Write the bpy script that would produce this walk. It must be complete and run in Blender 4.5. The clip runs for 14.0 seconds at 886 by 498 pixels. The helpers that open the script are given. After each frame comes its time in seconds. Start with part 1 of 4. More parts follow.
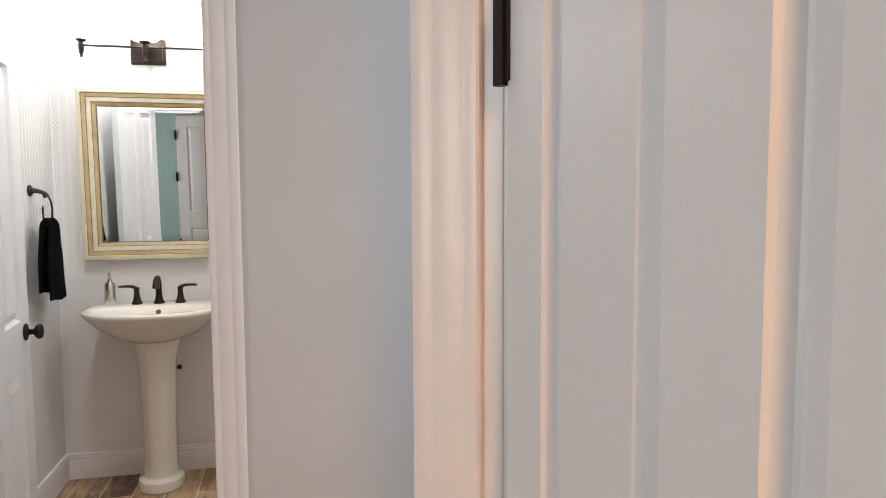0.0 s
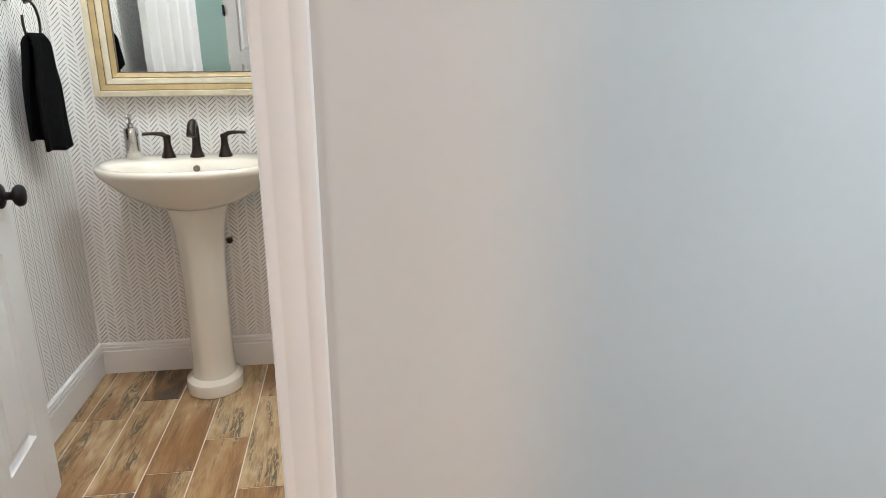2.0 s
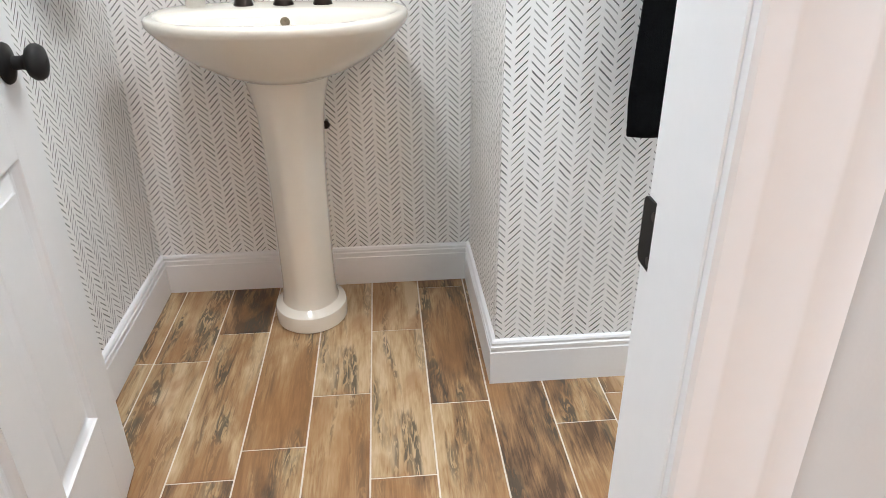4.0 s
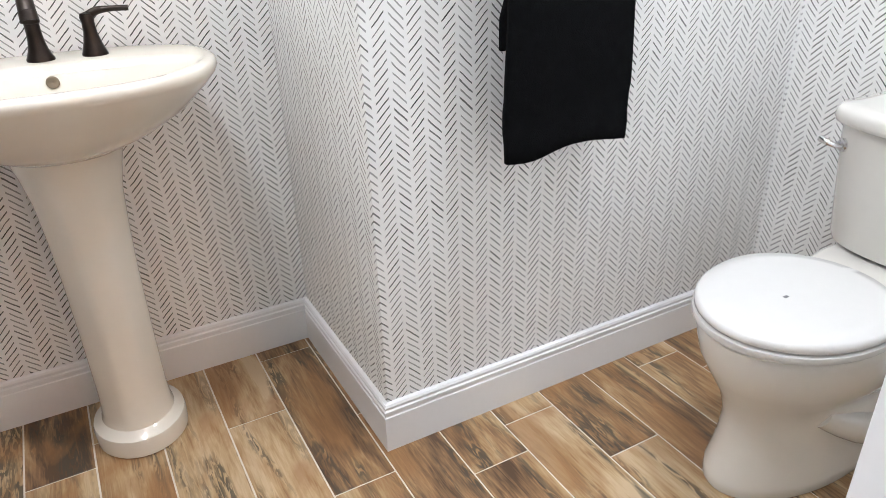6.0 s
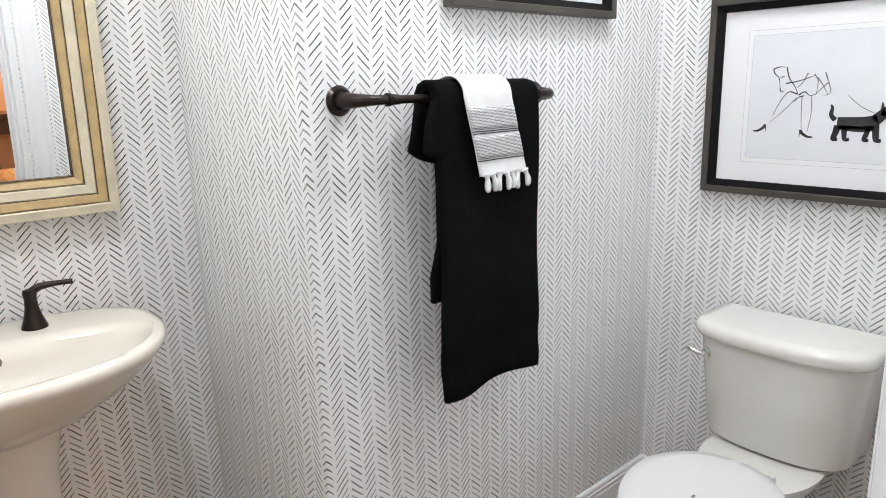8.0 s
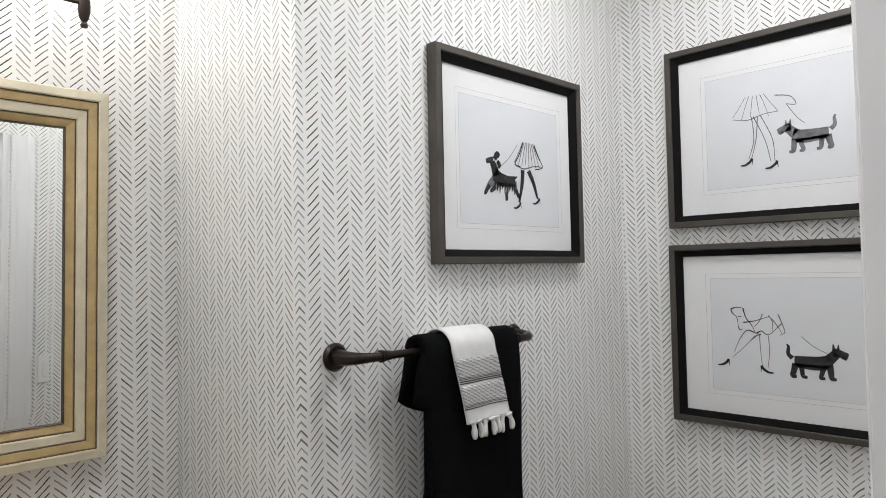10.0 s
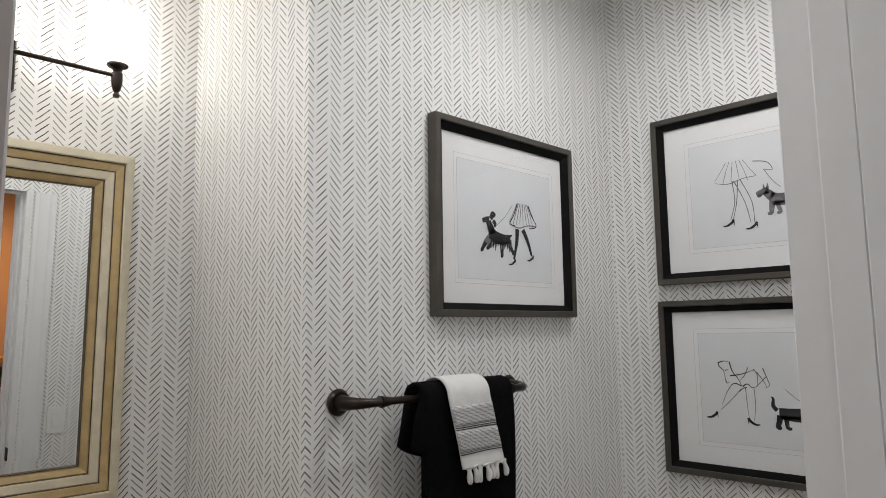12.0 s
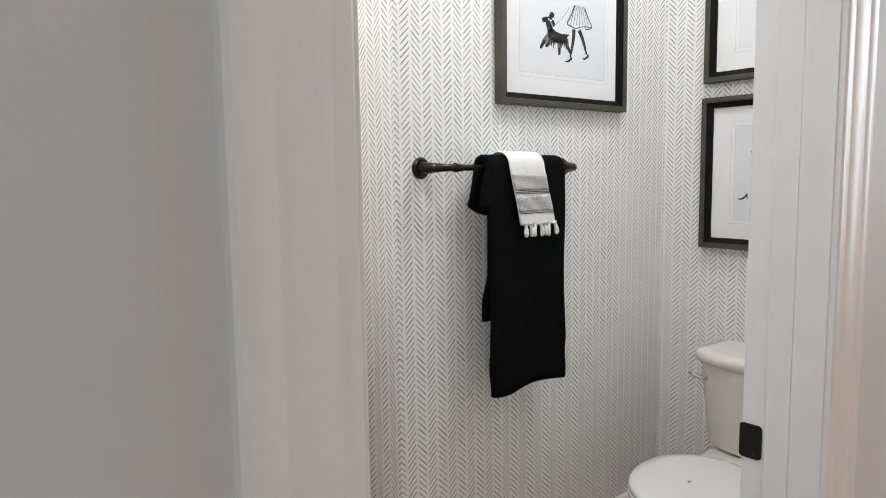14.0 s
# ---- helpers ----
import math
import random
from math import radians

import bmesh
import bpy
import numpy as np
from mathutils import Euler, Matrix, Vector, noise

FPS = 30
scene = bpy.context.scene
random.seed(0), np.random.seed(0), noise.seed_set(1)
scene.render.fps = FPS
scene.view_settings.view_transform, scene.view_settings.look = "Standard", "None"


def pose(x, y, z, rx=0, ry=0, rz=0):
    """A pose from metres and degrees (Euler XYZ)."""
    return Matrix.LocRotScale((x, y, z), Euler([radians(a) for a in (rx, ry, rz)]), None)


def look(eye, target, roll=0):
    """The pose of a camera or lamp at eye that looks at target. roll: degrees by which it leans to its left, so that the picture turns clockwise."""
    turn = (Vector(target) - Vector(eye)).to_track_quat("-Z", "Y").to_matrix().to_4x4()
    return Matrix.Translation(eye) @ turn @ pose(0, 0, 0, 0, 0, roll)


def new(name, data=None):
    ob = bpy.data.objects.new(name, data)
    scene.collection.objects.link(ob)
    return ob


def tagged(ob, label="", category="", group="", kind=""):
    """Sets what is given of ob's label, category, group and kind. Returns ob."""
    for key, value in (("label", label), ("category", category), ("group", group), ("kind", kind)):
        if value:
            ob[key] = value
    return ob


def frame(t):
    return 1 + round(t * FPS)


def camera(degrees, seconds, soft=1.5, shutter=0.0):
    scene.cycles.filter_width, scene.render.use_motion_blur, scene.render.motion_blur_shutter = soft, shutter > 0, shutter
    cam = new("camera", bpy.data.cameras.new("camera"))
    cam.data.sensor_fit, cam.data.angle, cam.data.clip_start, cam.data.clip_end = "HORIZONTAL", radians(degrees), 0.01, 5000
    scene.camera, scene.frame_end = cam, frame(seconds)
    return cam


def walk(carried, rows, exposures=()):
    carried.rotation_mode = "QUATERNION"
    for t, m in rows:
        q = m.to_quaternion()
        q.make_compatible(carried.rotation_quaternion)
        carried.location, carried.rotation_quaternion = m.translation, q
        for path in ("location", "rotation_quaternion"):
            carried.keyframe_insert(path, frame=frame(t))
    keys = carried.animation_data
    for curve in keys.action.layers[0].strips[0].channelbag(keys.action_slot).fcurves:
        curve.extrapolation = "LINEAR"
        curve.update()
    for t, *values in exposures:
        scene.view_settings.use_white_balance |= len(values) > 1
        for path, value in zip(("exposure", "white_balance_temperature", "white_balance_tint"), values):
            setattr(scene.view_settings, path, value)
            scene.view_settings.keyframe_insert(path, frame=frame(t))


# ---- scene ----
cam = camera(65.5, 14.0, soft=0.7)
PATH = [
    (0, (0.028, -0.080, 1.440), (0.451, 1.868, 1.283), -0.3),
    (0.5, (-0.012, 0.165, 1.398), (0.404, 2.115, 1.239), -0.2),
    (1, (-0.045, 0.405, 1.362), (0.357, 2.356, 1.190), -0.3),
    (1.5, (-0.053, 0.648, 1.350), (0.331, 2.575, 0.972), -0.2),
    (2, (-0.066, 0.893, 1.292), (0.186, 2.796, 0.732), -0.3),
    (2.5, (-0.121, 1.119, 1.205), (0.016, 2.950, 0.409), -0.2),
    (2.7, (-0.155, 1.214, 1.182), (-0.051, 3.027, 0.343), -0.4),
    (4.8, (-0.501, 1.759, 1.155), (-0.216, 3.509, 0.230), -1.1),
    (5, (-0.523, 1.781, 1.160), (-0.131, 3.511, 0.236), -0.9),
    (5.5, (-0.552, 1.850, 1.157), (0.087, 3.513, 0.248), -1.4),
    (6, (-0.618, 1.910, 1.173), (0.237, 3.480, 0.276), -1.6),
    (6.5, (-0.694, 1.942, 1.243), (0.288, 3.450, 0.370), -1.8),
    (7, (-0.770, 1.963, 1.306), (0.350, 3.442, 0.559), -1.7),
    (7.5, (-0.800, 1.952, 1.343), (0.425, 3.422, 0.763), -1.6),
    (8, (-0.818, 1.939, 1.387), (0.478, 3.390, 0.929), -1.4),
    (8.5, (-0.829, 1.933, 1.419), (0.519, 3.375, 1.106), -1.4),
    (9, (-0.853, 1.942, 1.472), (0.526, 3.377, 1.286), -1.4),
    (9.2, (-0.866, 1.940, 1.484), (0.523, 3.371, 1.351), -1.4),
    (11.3, (-0.925, 1.867, 1.600), (0.475, 3.277, 1.831), -0.7),
    (11.5, (-0.935, 1.859, 1.585), (0.464, 3.270, 1.817), -0.7),
    (12, (-0.964, 1.831, 1.517), (0.430, 3.245, 1.755), -0.8),
    (12.5, (-1.007, 1.743, 1.468), (0.371, 3.175, 1.693), -0.8),
    (13, (-1.054, 1.659, 1.422), (0.298, 3.127, 1.550), -0.8),
    (13.5, (-1.123, 1.628, 1.388), (0.182, 3.144, 1.336), -1.0),
    (14, (-1.200, 1.577, 1.345), (0.050, 3.124, 1.132), -0.8),
]
walk(cam, [(t, look(eye, target, roll)) for t, eye, target, roll in PATH],
     [(0.0, 0.06, 6480, 11), (0.6, 0.12, 6400, 10), (1.5, 0.36, 6330, 7), (2.5, 0.54, 6250, 4), (5.0, 0.84, 6080, 10), (5.5, 0.80, 6120, 10), (7.0, 0.70, 6140, 10), (8.0, 0.42, 6230, 10), (9.0, 0.0, 6350, 10), (11.5, -0.96, 6650, 10), (12.5, -0.92, 6660, 11), (13.2, -0.58, 6620, 10), (14.0, -0.10, 6520, 9)])

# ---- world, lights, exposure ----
UNSEEN_CANS = ((0.50, 2.50, 10.5), (-0.75, 2.72, 10.0))   # unseen ceiling lights of the small room: first placed from shadows, second added fill
WARM_X, WARM_Y = 0.00, -2.10
world = bpy.data.worlds.new("world")
scene.world = world
world.use_nodes = True
sky = world.node_tree.nodes.new("ShaderNodeTexSky")
sky.sky_type, sky.sun_disc = 'NISHITA', False
sky.sun_elevation, sky.sun_rotation = radians(35), radians(200)
world.node_tree.links.new(sky.outputs[0], world.node_tree.nodes["Background"].inputs[0])
world.node_tree.nodes["Background"].inputs[1].default_value = 0.1


def lamp(name, kind, power, colour, m, size=0.1, size_y=None, spread=180):
    data = bpy.data.lights.new(name, kind)
    data.energy, data.color = power, colour
    if kind == 'AREA':
        data.shape, data.size, data.size_y, data.spread = 'RECTANGLE', size, size_y or size, radians(spread)
    else:
        data.shadow_soft_size = size
    ob = new(name, data)
    ob.matrix_world = m
    return ob


lamp("window_daylight", 'AREA', 40.0, (0.78, 0.90, 1.0), look((2.36, 1.05, 1.5), (0, 1.35, 1.2)), 1.4, 1.5)
# added neutral fill from the left, with no known window behind it
lamp("hall_side_fill", 'AREA', 35.0, (0.98, 0.985, 1.0), look((-2.57, 0.2, 1.5), (0, 0.9, 1.2)), 1.2, 1.5)
lamp("warm_room_lamp", 'AREA', 82.0, (1.0, 0.56, 0.29), look((WARM_X, WARM_Y, 2.56), (WARM_X, WARM_Y, 0)), 0.55)
# the left lamp has no known source; it brightens the projecting wall's side
for _x, _y, _power in UNSEEN_CANS:
    lamp("unseen_ceiling_lamp", 'AREA', _power, (0.975, 0.985, 1.0), look((_x, _y, 2.62), (_x, _y, 0)), 0.24, spread=180)

# ---- materials ----


def material(name, colour, rough=0.5, metal=0.0, vary=0.06, scale=8.0, bump=0.0, bump_scale=200.0, coat=0.0, spec=0.5):
    """A surface with stains at a large scale, grain at a small one and fine relief."""
    mat = bpy.data.materials.new(name)
    mat.use_nodes = True
    nt = mat.node_tree
    bsdf = nt.nodes["Principled BSDF"]
    bsdf.inputs["Roughness"].default_value, bsdf.inputs["Metallic"].default_value = rough, metal
    bsdf.inputs["Coat Weight"].default_value = coat
    bsdf.inputs["Specular IOR Level"].default_value = spec
    place = nt.nodes.new("ShaderNodeTexCoord")
    big, fine = nt.nodes.new("ShaderNodeTexNoise"), nt.nodes.new("ShaderNodeTexNoise")
    big.inputs["Scale"].default_value, fine.inputs["Scale"].default_value = scale, scale * 14
    big.inputs["Detail"].default_value = 4
    add = nt.nodes.new("ShaderNodeMath")
    add.operation = 'MULTIPLY_ADD'
    add.inputs[1].default_value = 0.4
    nt.links.new(place.outputs["Object"], big.inputs["Vector"])
    nt.links.new(place.outputs["Object"], fine.inputs["Vector"])
    nt.links.new(fine.outputs[0], add.inputs[0])
    nt.links.new(big.outputs[0], add.inputs[2])
    ramp = nt.nodes.new("ShaderNodeMapRange")
    ramp.inputs[1].default_value, ramp.inputs[2].default_value = 0.4, 1.0
    ramp.inputs[3].default_value, ramp.inputs[4].default_value = 1 - vary, 1 + vary
    nt.links.new(add.outputs[0], ramp.inputs[0])
    mix = nt.nodes.new("ShaderNodeVectorMath")
    mix.operation = 'SCALE'
    mix.inputs[0].default_value = colour
    nt.links.new(ramp.outputs[0], mix.inputs["Scale"])
    nt.links.new(mix.outputs[0], bsdf.inputs["Base Color"])
    if bump:
        grain, relief = nt.nodes.new("ShaderNodeTexNoise"), nt.nodes.new("ShaderNodeBump")
        grain.inputs["Scale"].default_value = bump_scale
        relief.inputs["Strength"].default_value, relief.inputs["Distance"].default_value = bump, 0.002
        nt.links.new(place.outputs["Object"], grain.inputs["Vector"])
        nt.links.new(grain.outputs[0], relief.inputs["Height"])
        nt.links.new(relief.outputs[0], bsdf.inputs["Normal"])
    return mat


def glow(name, colour, strength):
    mat = bpy.data.materials.new(name)
    mat.use_nodes = True
    bsdf = mat.node_tree.nodes["Principled BSDF"]
    bsdf.inputs["Base Color"].default_value = (0.85, 0.84, 0.8, 1)
    bsdf.inputs["Emission Color"].default_value = (*colour, 1)
    bsdf.inputs["Emission Strength"].default_value = strength
    return mat


def maths(nt, op, a, b=None, c=None):
    node = nt.nodes.new("ShaderNodeMath")
    node.operation = op
    for i, v in enumerate((a, b, c)):
        if v is None:
            continue
        if isinstance(v, (int, float)):
            node.inputs[i].default_value = v
        else:
            nt.links.new(v, node.inputs[i])
    return node.outputs[0]


COLUMN, PITCH, SLOPE = 0.0370, 0.0175, 1.0     # herringbone: column width, stroke spacing, rise of a stroke


def herringbone():
    """Off-white wallpaper printed with brushed grey strokes in alternating columns."""
    mat = bpy.data.materials.new("herringbone wallpaper")
    mat.use_nodes = True
    nt = mat.node_tree
    bsdf = nt.nodes["Principled BSDF"]
    bsdf.inputs["Roughness"].default_value = 0.62
    geo = nt.nodes.new("ShaderNodeNewGeometry")
    xyz = nt.nodes.new("ShaderNodeSeparateXYZ")
    wob = nt.nodes.new("ShaderNodeTexNoise")
    wob.inputs["Scale"].default_value = 35
    nt.links.new(geo.outputs["Position"], wob.inputs["Vector"])
    nt.links.new(geo.outputs["Position"], xyz.inputs[0])
    u = maths(nt, 'DIVIDE', maths(nt, 'ADD', maths(nt, 'ADD', xyz.outputs[0], xyz.outputs[1]), 10.0312), COLUMN)
    col = maths(nt, 'FLOOR', u)
    fu = maths(nt, 'SUBTRACT', maths(nt, 'FRACT', u), 0.5)
    odd = maths(nt, 'MODULO', col, 2.0)
    side = maths(nt, 'MULTIPLY_ADD', odd, 2.0, -1.0)
    lift = maths(nt, 'MULTIPLY', maths(nt, 'MULTIPLY', fu, side), SLOPE * COLUMN / PITCH)
    jit = maths(nt, 'MULTIPLY', maths(nt, 'SUBTRACT', wob.outputs[0], 0.5), 0.35)
    v = maths(nt, 'ADD', maths(nt, 'ADD', maths(nt, 'DIVIDE', xyz.outputs[2], PITCH), lift), maths(nt, 'ADD', jit, maths(nt, 'MULTIPLY', odd, 0.37)))
    row = maths(nt, 'FLOOR', v)
    fv = maths(nt, 'ABSOLUTE', maths(nt, 'SUBTRACT', maths(nt, 'FRACT', v), 0.5))
    seed = nt.nodes.new("ShaderNodeCombineXYZ")
    nt.links.new(col, seed.inputs[0])
    nt.links.new(row, seed.inputs[1])
    rnd = nt.nodes.new("ShaderNodeTexWhiteNoise")
    nt.links.new(seed.outputs[0], rnd.inputs["Vector"])
    one, two = rnd.outputs["Value"], rnd.outputs["Color"]
    rgb = nt.nodes.new("ShaderNodeSeparateColor")
    nt.links.new(two, rgb.inputs[0])
    half = maths(nt, 'MULTIPLY_ADD', odd, 0.030, maths(nt, 'MULTIPLY_ADD', rgb.outputs[1], 0.030, 0.089))
    ink = maths(nt, 'SMOOTH_MIN', 1.0, maths(nt, 'MULTIPLY', maths(nt, 'SUBTRACT', half, fv), 60.0), 0.05)
    ink = maths(nt, 'MAXIMUM', ink, 0.0)
    edge = maths(nt, 'LESS_THAN', maths(nt, 'ABSOLUTE', fu), maths(nt, 'MULTIPLY_ADD', rgb.outputs[2], 0.08, 0.345))
    # thin dark strokes in the even columns, pale broad ones in the odd
    patch = nt.nodes.new("ShaderNodeTexNoise")
    patch.inputs["Scale"].default_value = 9
    nt.links.new(geo.outputs["Position"], patch.inputs["Vector"])
    deep = maths(nt, 'GREATER_THAN', maths(nt, 'MULTIPLY_ADD', patch.outputs[0], 0.3, one), 0.88)
    dark = maths(nt, 'MULTIPLY_ADD', one, 0.26, maths(nt, 'MULTIPLY_ADD', deep, 0.16, 0.80))
    dark = maths(nt, 'MINIMUM', maths(nt, 'MULTIPLY', dark, maths(nt, 'MULTIPLY_ADD', odd, -0.30, 1.0)), 0.97)
    amount = maths(nt, 'MULTIPLY', maths(nt, 'MULTIPLY', ink, edge), dark)
    mix = nt.nodes.new("ShaderNodeMix")
    mix.data_type = 'RGBA'
    nt.links.new(amount, mix.inputs[0])
    mix.inputs[6].default_value, mix.inputs[7].default_value = (0.84, 0.835, 0.825, 1), (0.022, 0.021, 0.021, 1)
    nt.links.new(mix.outputs[2], bsdf.inputs["Base Color"])
    relief = nt.nodes.new("ShaderNodeBump")
    relief.inputs["Strength"].default_value, relief.inputs["Distance"].default_value = 0.15, 0.001
    nt.links.new(wob.outputs[0], relief.inputs["Height"])
    nt.links.new(relief.outputs[0], bsdf.inputs["Normal"])
    return mat


def wood_tile():
    """Glazed porcelain plank printed as weathered wood: each plank has its own tone and figure."""
    mat = bpy.data.materials.new("wood look tile")
    mat.use_nodes = True
    nt = mat.node_tree
    bsdf = nt.nodes["Principled BSDF"]
    info, place = nt.nodes.new("ShaderNodeObjectInfo"), nt.nodes.new("ShaderNodeTexCoord")
    shift = nt.nodes.new("ShaderNodeVectorMath")
    shift.operation = 'MULTIPLY_ADD'
    comb = nt.nodes.new("ShaderNodeCombineXYZ")
    for i in range(3):
        nt.links.new(info.outputs["Random"], comb.inputs[i])
    nt.links.new(comb.outputs[0], shift.inputs[0])
    shift.inputs[1].default_value = (37, 91, 53)
    nt.links.new(place.outputs["Object"], shift.inputs[2])

    def figure(sx, sy, detail, twist):
        m = nt.nodes.new("ShaderNodeMapping")
        m.inputs["Scale"].default_value = (sx, sy, 1)
        n = nt.nodes.new("ShaderNodeTexNoise")
        n.inputs["Scale"].default_value, n.inputs["Detail"].default_value, n.inputs["Distortion"].default_value = 1.0, detail, twist
        nt.links.new(shift.outputs[0], m.inputs[0])
        nt.links.new(m.outputs[0], n.inputs["Vector"])
        return n.outputs[0]

    broad, grain, char = figure(11, 2.2, 10, 1.2), figure(170, 13, 10, 0.8), figure(58, 10, 14, 2.8)
    zone = maths(nt, 'MINIMUM', maths(nt, 'MAXIMUM', maths(nt, 'MULTIPLY', maths(nt, 'SUBTRACT', figure(15, 1.7, 4, 1.2), 0.50), 9.0), 0.0), 1.0)
    tone = maths(nt, 'ADD', maths(nt, 'MULTIPLY_ADD', broad, 1.55, -0.25), maths(nt, 'MULTIPLY_ADD', info.outputs["Random"], 0.46, -0.20))
    tone = maths(nt, 'ADD', tone, maths(nt, 'MULTIPLY_ADD', grain, 0.66, -0.33))
    ramp = nt.nodes.new("ShaderNodeValToRGB")
    cr = ramp.color_ramp
    cr.elements[0].position, cr.elements[0].color = 0.20, (0.095, 0.054, 0.029, 1)
    cr.elements[1].position, cr.elements[1].color = 0.86, (0.55, 0.41, 0.255, 1)
    for p, c in ((0.35, (0.220, 0.124, 0.060, 1)), (0.50, (0.340, 0.204, 0.098, 1)), (0.66, (0.45, 0.315, 0.170, 1))):
        e = cr.elements.new(p)
        e.color = c
    nt.links.new(tone, ramp.inputs[0])
    burn = maths(nt, 'MINIMUM', maths(nt, 'MAXIMUM', maths(nt, 'MULTIPLY', maths(nt, 'SUBTRACT', char, 0.42), 9.0), 0.0), 0.85)
    burn = maths(nt, 'MULTIPLY', burn, zone)
    mix = nt.nodes.new("ShaderNodeMix")
    mix.data_type = 'RGBA'
    nt.links.new(burn, mix.inputs[0])
    nt.links.new(ramp.outputs[0], mix.inputs[6])
    mix.inputs[7].default_value = (0.060, 0.050, 0.036, 1)
    rust = maths(nt, 'MINIMUM', maths(nt, 'MAXIMUM', maths(nt, 'MULTIPLY', maths(nt, 'SUBTRACT', figure(6, 2.6, 6, 0.8), 0.50), 6.0), 0.0), 0.62)
    hue = nt.nodes.new("ShaderNodeMix")
    hue.data_type = 'RGBA'
    nt.links.new(rust, hue.inputs[0])
    nt.links.new(mix.outputs[2], hue.inputs[6])
    hue.inputs[7].default_value = (0.30, 0.148, 0.055, 1)
    nt.links.new(hue.outputs[2], bsdf.inputs["Base Color"])
    rough = maths(nt, 'MULTIPLY_ADD', grain, 0.25, 0.27)
    nt.links.new(rough, bsdf.inputs["Roughness"])
    relief = nt.nodes.new("ShaderNodeBump")
    relief.inputs["Strength"].default_value, relief.inputs["Distance"].default_value = 0.25, 0.0012
    nt.links.new(grain, relief.inputs["Height"])
    nt.links.new(relief.outputs[0], bsdf.inputs["Normal"])
    return mat


def weave():
    """Rows of short dark stitches on white cotton."""
    mat = material("grey stitched weave", (0.74, 0.74, 0.74), 0.9, vary=0.06, scale=60, bump=0.6, bump_scale=500, spec=0.2)
    nt = mat.node_tree
    bsdf = nt.nodes["Principled BSDF"]
    place, xyz = nt.nodes.new("ShaderNodeTexCoord"), nt.nodes.new("ShaderNodeSeparateXYZ")
    nt.links.new(place.outputs["Object"], xyz.inputs[0])
    row = maths(nt, 'DIVIDE', maths(nt, 'ADD', xyz.outputs[2], 5.0), 0.0031)
    slip = maths(nt, 'MULTIPLY', maths(nt, 'FLOOR', row), 0.37)
    dash = maths(nt, 'FRACT', maths(nt, 'ADD', maths(nt, 'DIVIDE', maths(nt, 'ADD', xyz.outputs[0], 5.0), 0.0038), slip))
    on = maths(nt, 'MULTIPLY', maths(nt, 'LESS_THAN', maths(nt, 'FRACT', row), 0.62), maths(nt, 'LESS_THAN', dash, 0.74))
    mix = nt.nodes.new("ShaderNodeMix")
    mix.data_type = 'RGBA'
    nt.links.new(on, mix.inputs[0])
    mix.inputs[6].default_value, mix.inputs[7].default_value = (0.74, 0.74, 0.74, 1), (0.17, 0.17, 0.175, 1)
    nt.links.new(mix.outputs[2], bsdf.inputs["Base Color"])
    return mat


PAPER, TILE, WEAVE = herringbone(), wood_tile(), weave()
GROUT = material("grout", (0.72, 0.67, 0.60), 0.9, vary=0.1, scale=20, bump=0.4)
PAINT = material("pale blue grey wall paint", (0.60, 0.62, 0.63), 0.55, vary=0.03, scale=2.5, bump=0.05, bump_scale=260)
TEAL = material("sea green wall paint", (0.36, 0.52, 0.48), 0.55, vary=0.03, scale=2.5, bump=0.12, bump_scale=260)
TAN = material("warm tan wall paint", (0.55, 0.36, 0.22), 0.55, vary=0.04, scale=2.5, bump=0.12, bump_scale=260)
CEIL = material("ceiling paint", (0.80, 0.79, 0.77), 0.8, vary=0.03, scale=3, bump=0.3, bump_scale=120)
TRIM = material("white trim enamel", (0.79, 0.79, 0.80), 0.32, vary=0.025, scale=5, bump=0.05, bump_scale=90)
DOOR = material("white door enamel", (0.78, 0.785, 0.79), 0.38, vary=0.025, scale=4, bump=0.10, bump_scale=140)
BISQUE = material("bisque glazed china", (0.71, 0.67, 0.59), 0.12, vary=0.02, scale=3, coat=0.5)
CHINA = material("biscuit toilet china", (0.71, 0.69, 0.645), 0.10, vary=0.02, scale=3, coat=0.5)
LID = material("white toilet seat plastic", (0.70, 0.695, 0.685), 0.2, vary=0.02, scale=3)
BRONZE = material("oil rubbed bronze", (0.035, 0.026, 0.022), 0.32, metal=0.75, vary=0.25, scale=25)
BLACK = material("black door hardware", (0.009, 0.0085, 0.0085), 0.55, metal=0.0, vary=0.15, scale=25, spec=0.25)
CHROME = material("chrome", (0.72, 0.72, 0.73), 0.09, metal=1.0, vary=0.03)
STEEL = material("brushed steel", (0.58, 0.57, 0.55), 0.24, metal=1.0, vary=0.08, scale=30)
BRASSHOLE = material("dull brass overflow", (0.16, 0.13, 0.09), 0.4, metal=0.8)
TERRY = material("black terry cloth", (0.0045, 0.0048, 0.0054), 0.95, vary=0.35, scale=60, bump=1.0, bump_scale=420, spec=0.06)
LINEN = material("white woven cotton", (0.80, 0.80, 0.79), 0.9, vary=0.05, scale=40, bump=0.8, bump_scale=500, spec=0.2)
STITCH = material("dark woven stripe", (0.06, 0.06, 0.065), 0.9, vary=0.3, scale=90)
FRAME = material("pewter bronze picture frame", (0.074, 0.066, 0.056), 0.45, metal=0.3, vary=0.18, scale=18)
FILLET = material("black frame fillet", (0.008, 0.0075, 0.0075), 0.8, vary=0.2, spec=0.1)
MAT = material("white picture mat", (0.78, 0.78, 0.785), 0.8, vary=0.015, scale=12)
SHEET = material("pale art paper", (0.70, 0.715, 0.735), 0.8, vary=0.02, scale=12)
LINE = material("pencil line", (0.40, 0.40, 0.41), 0.9)
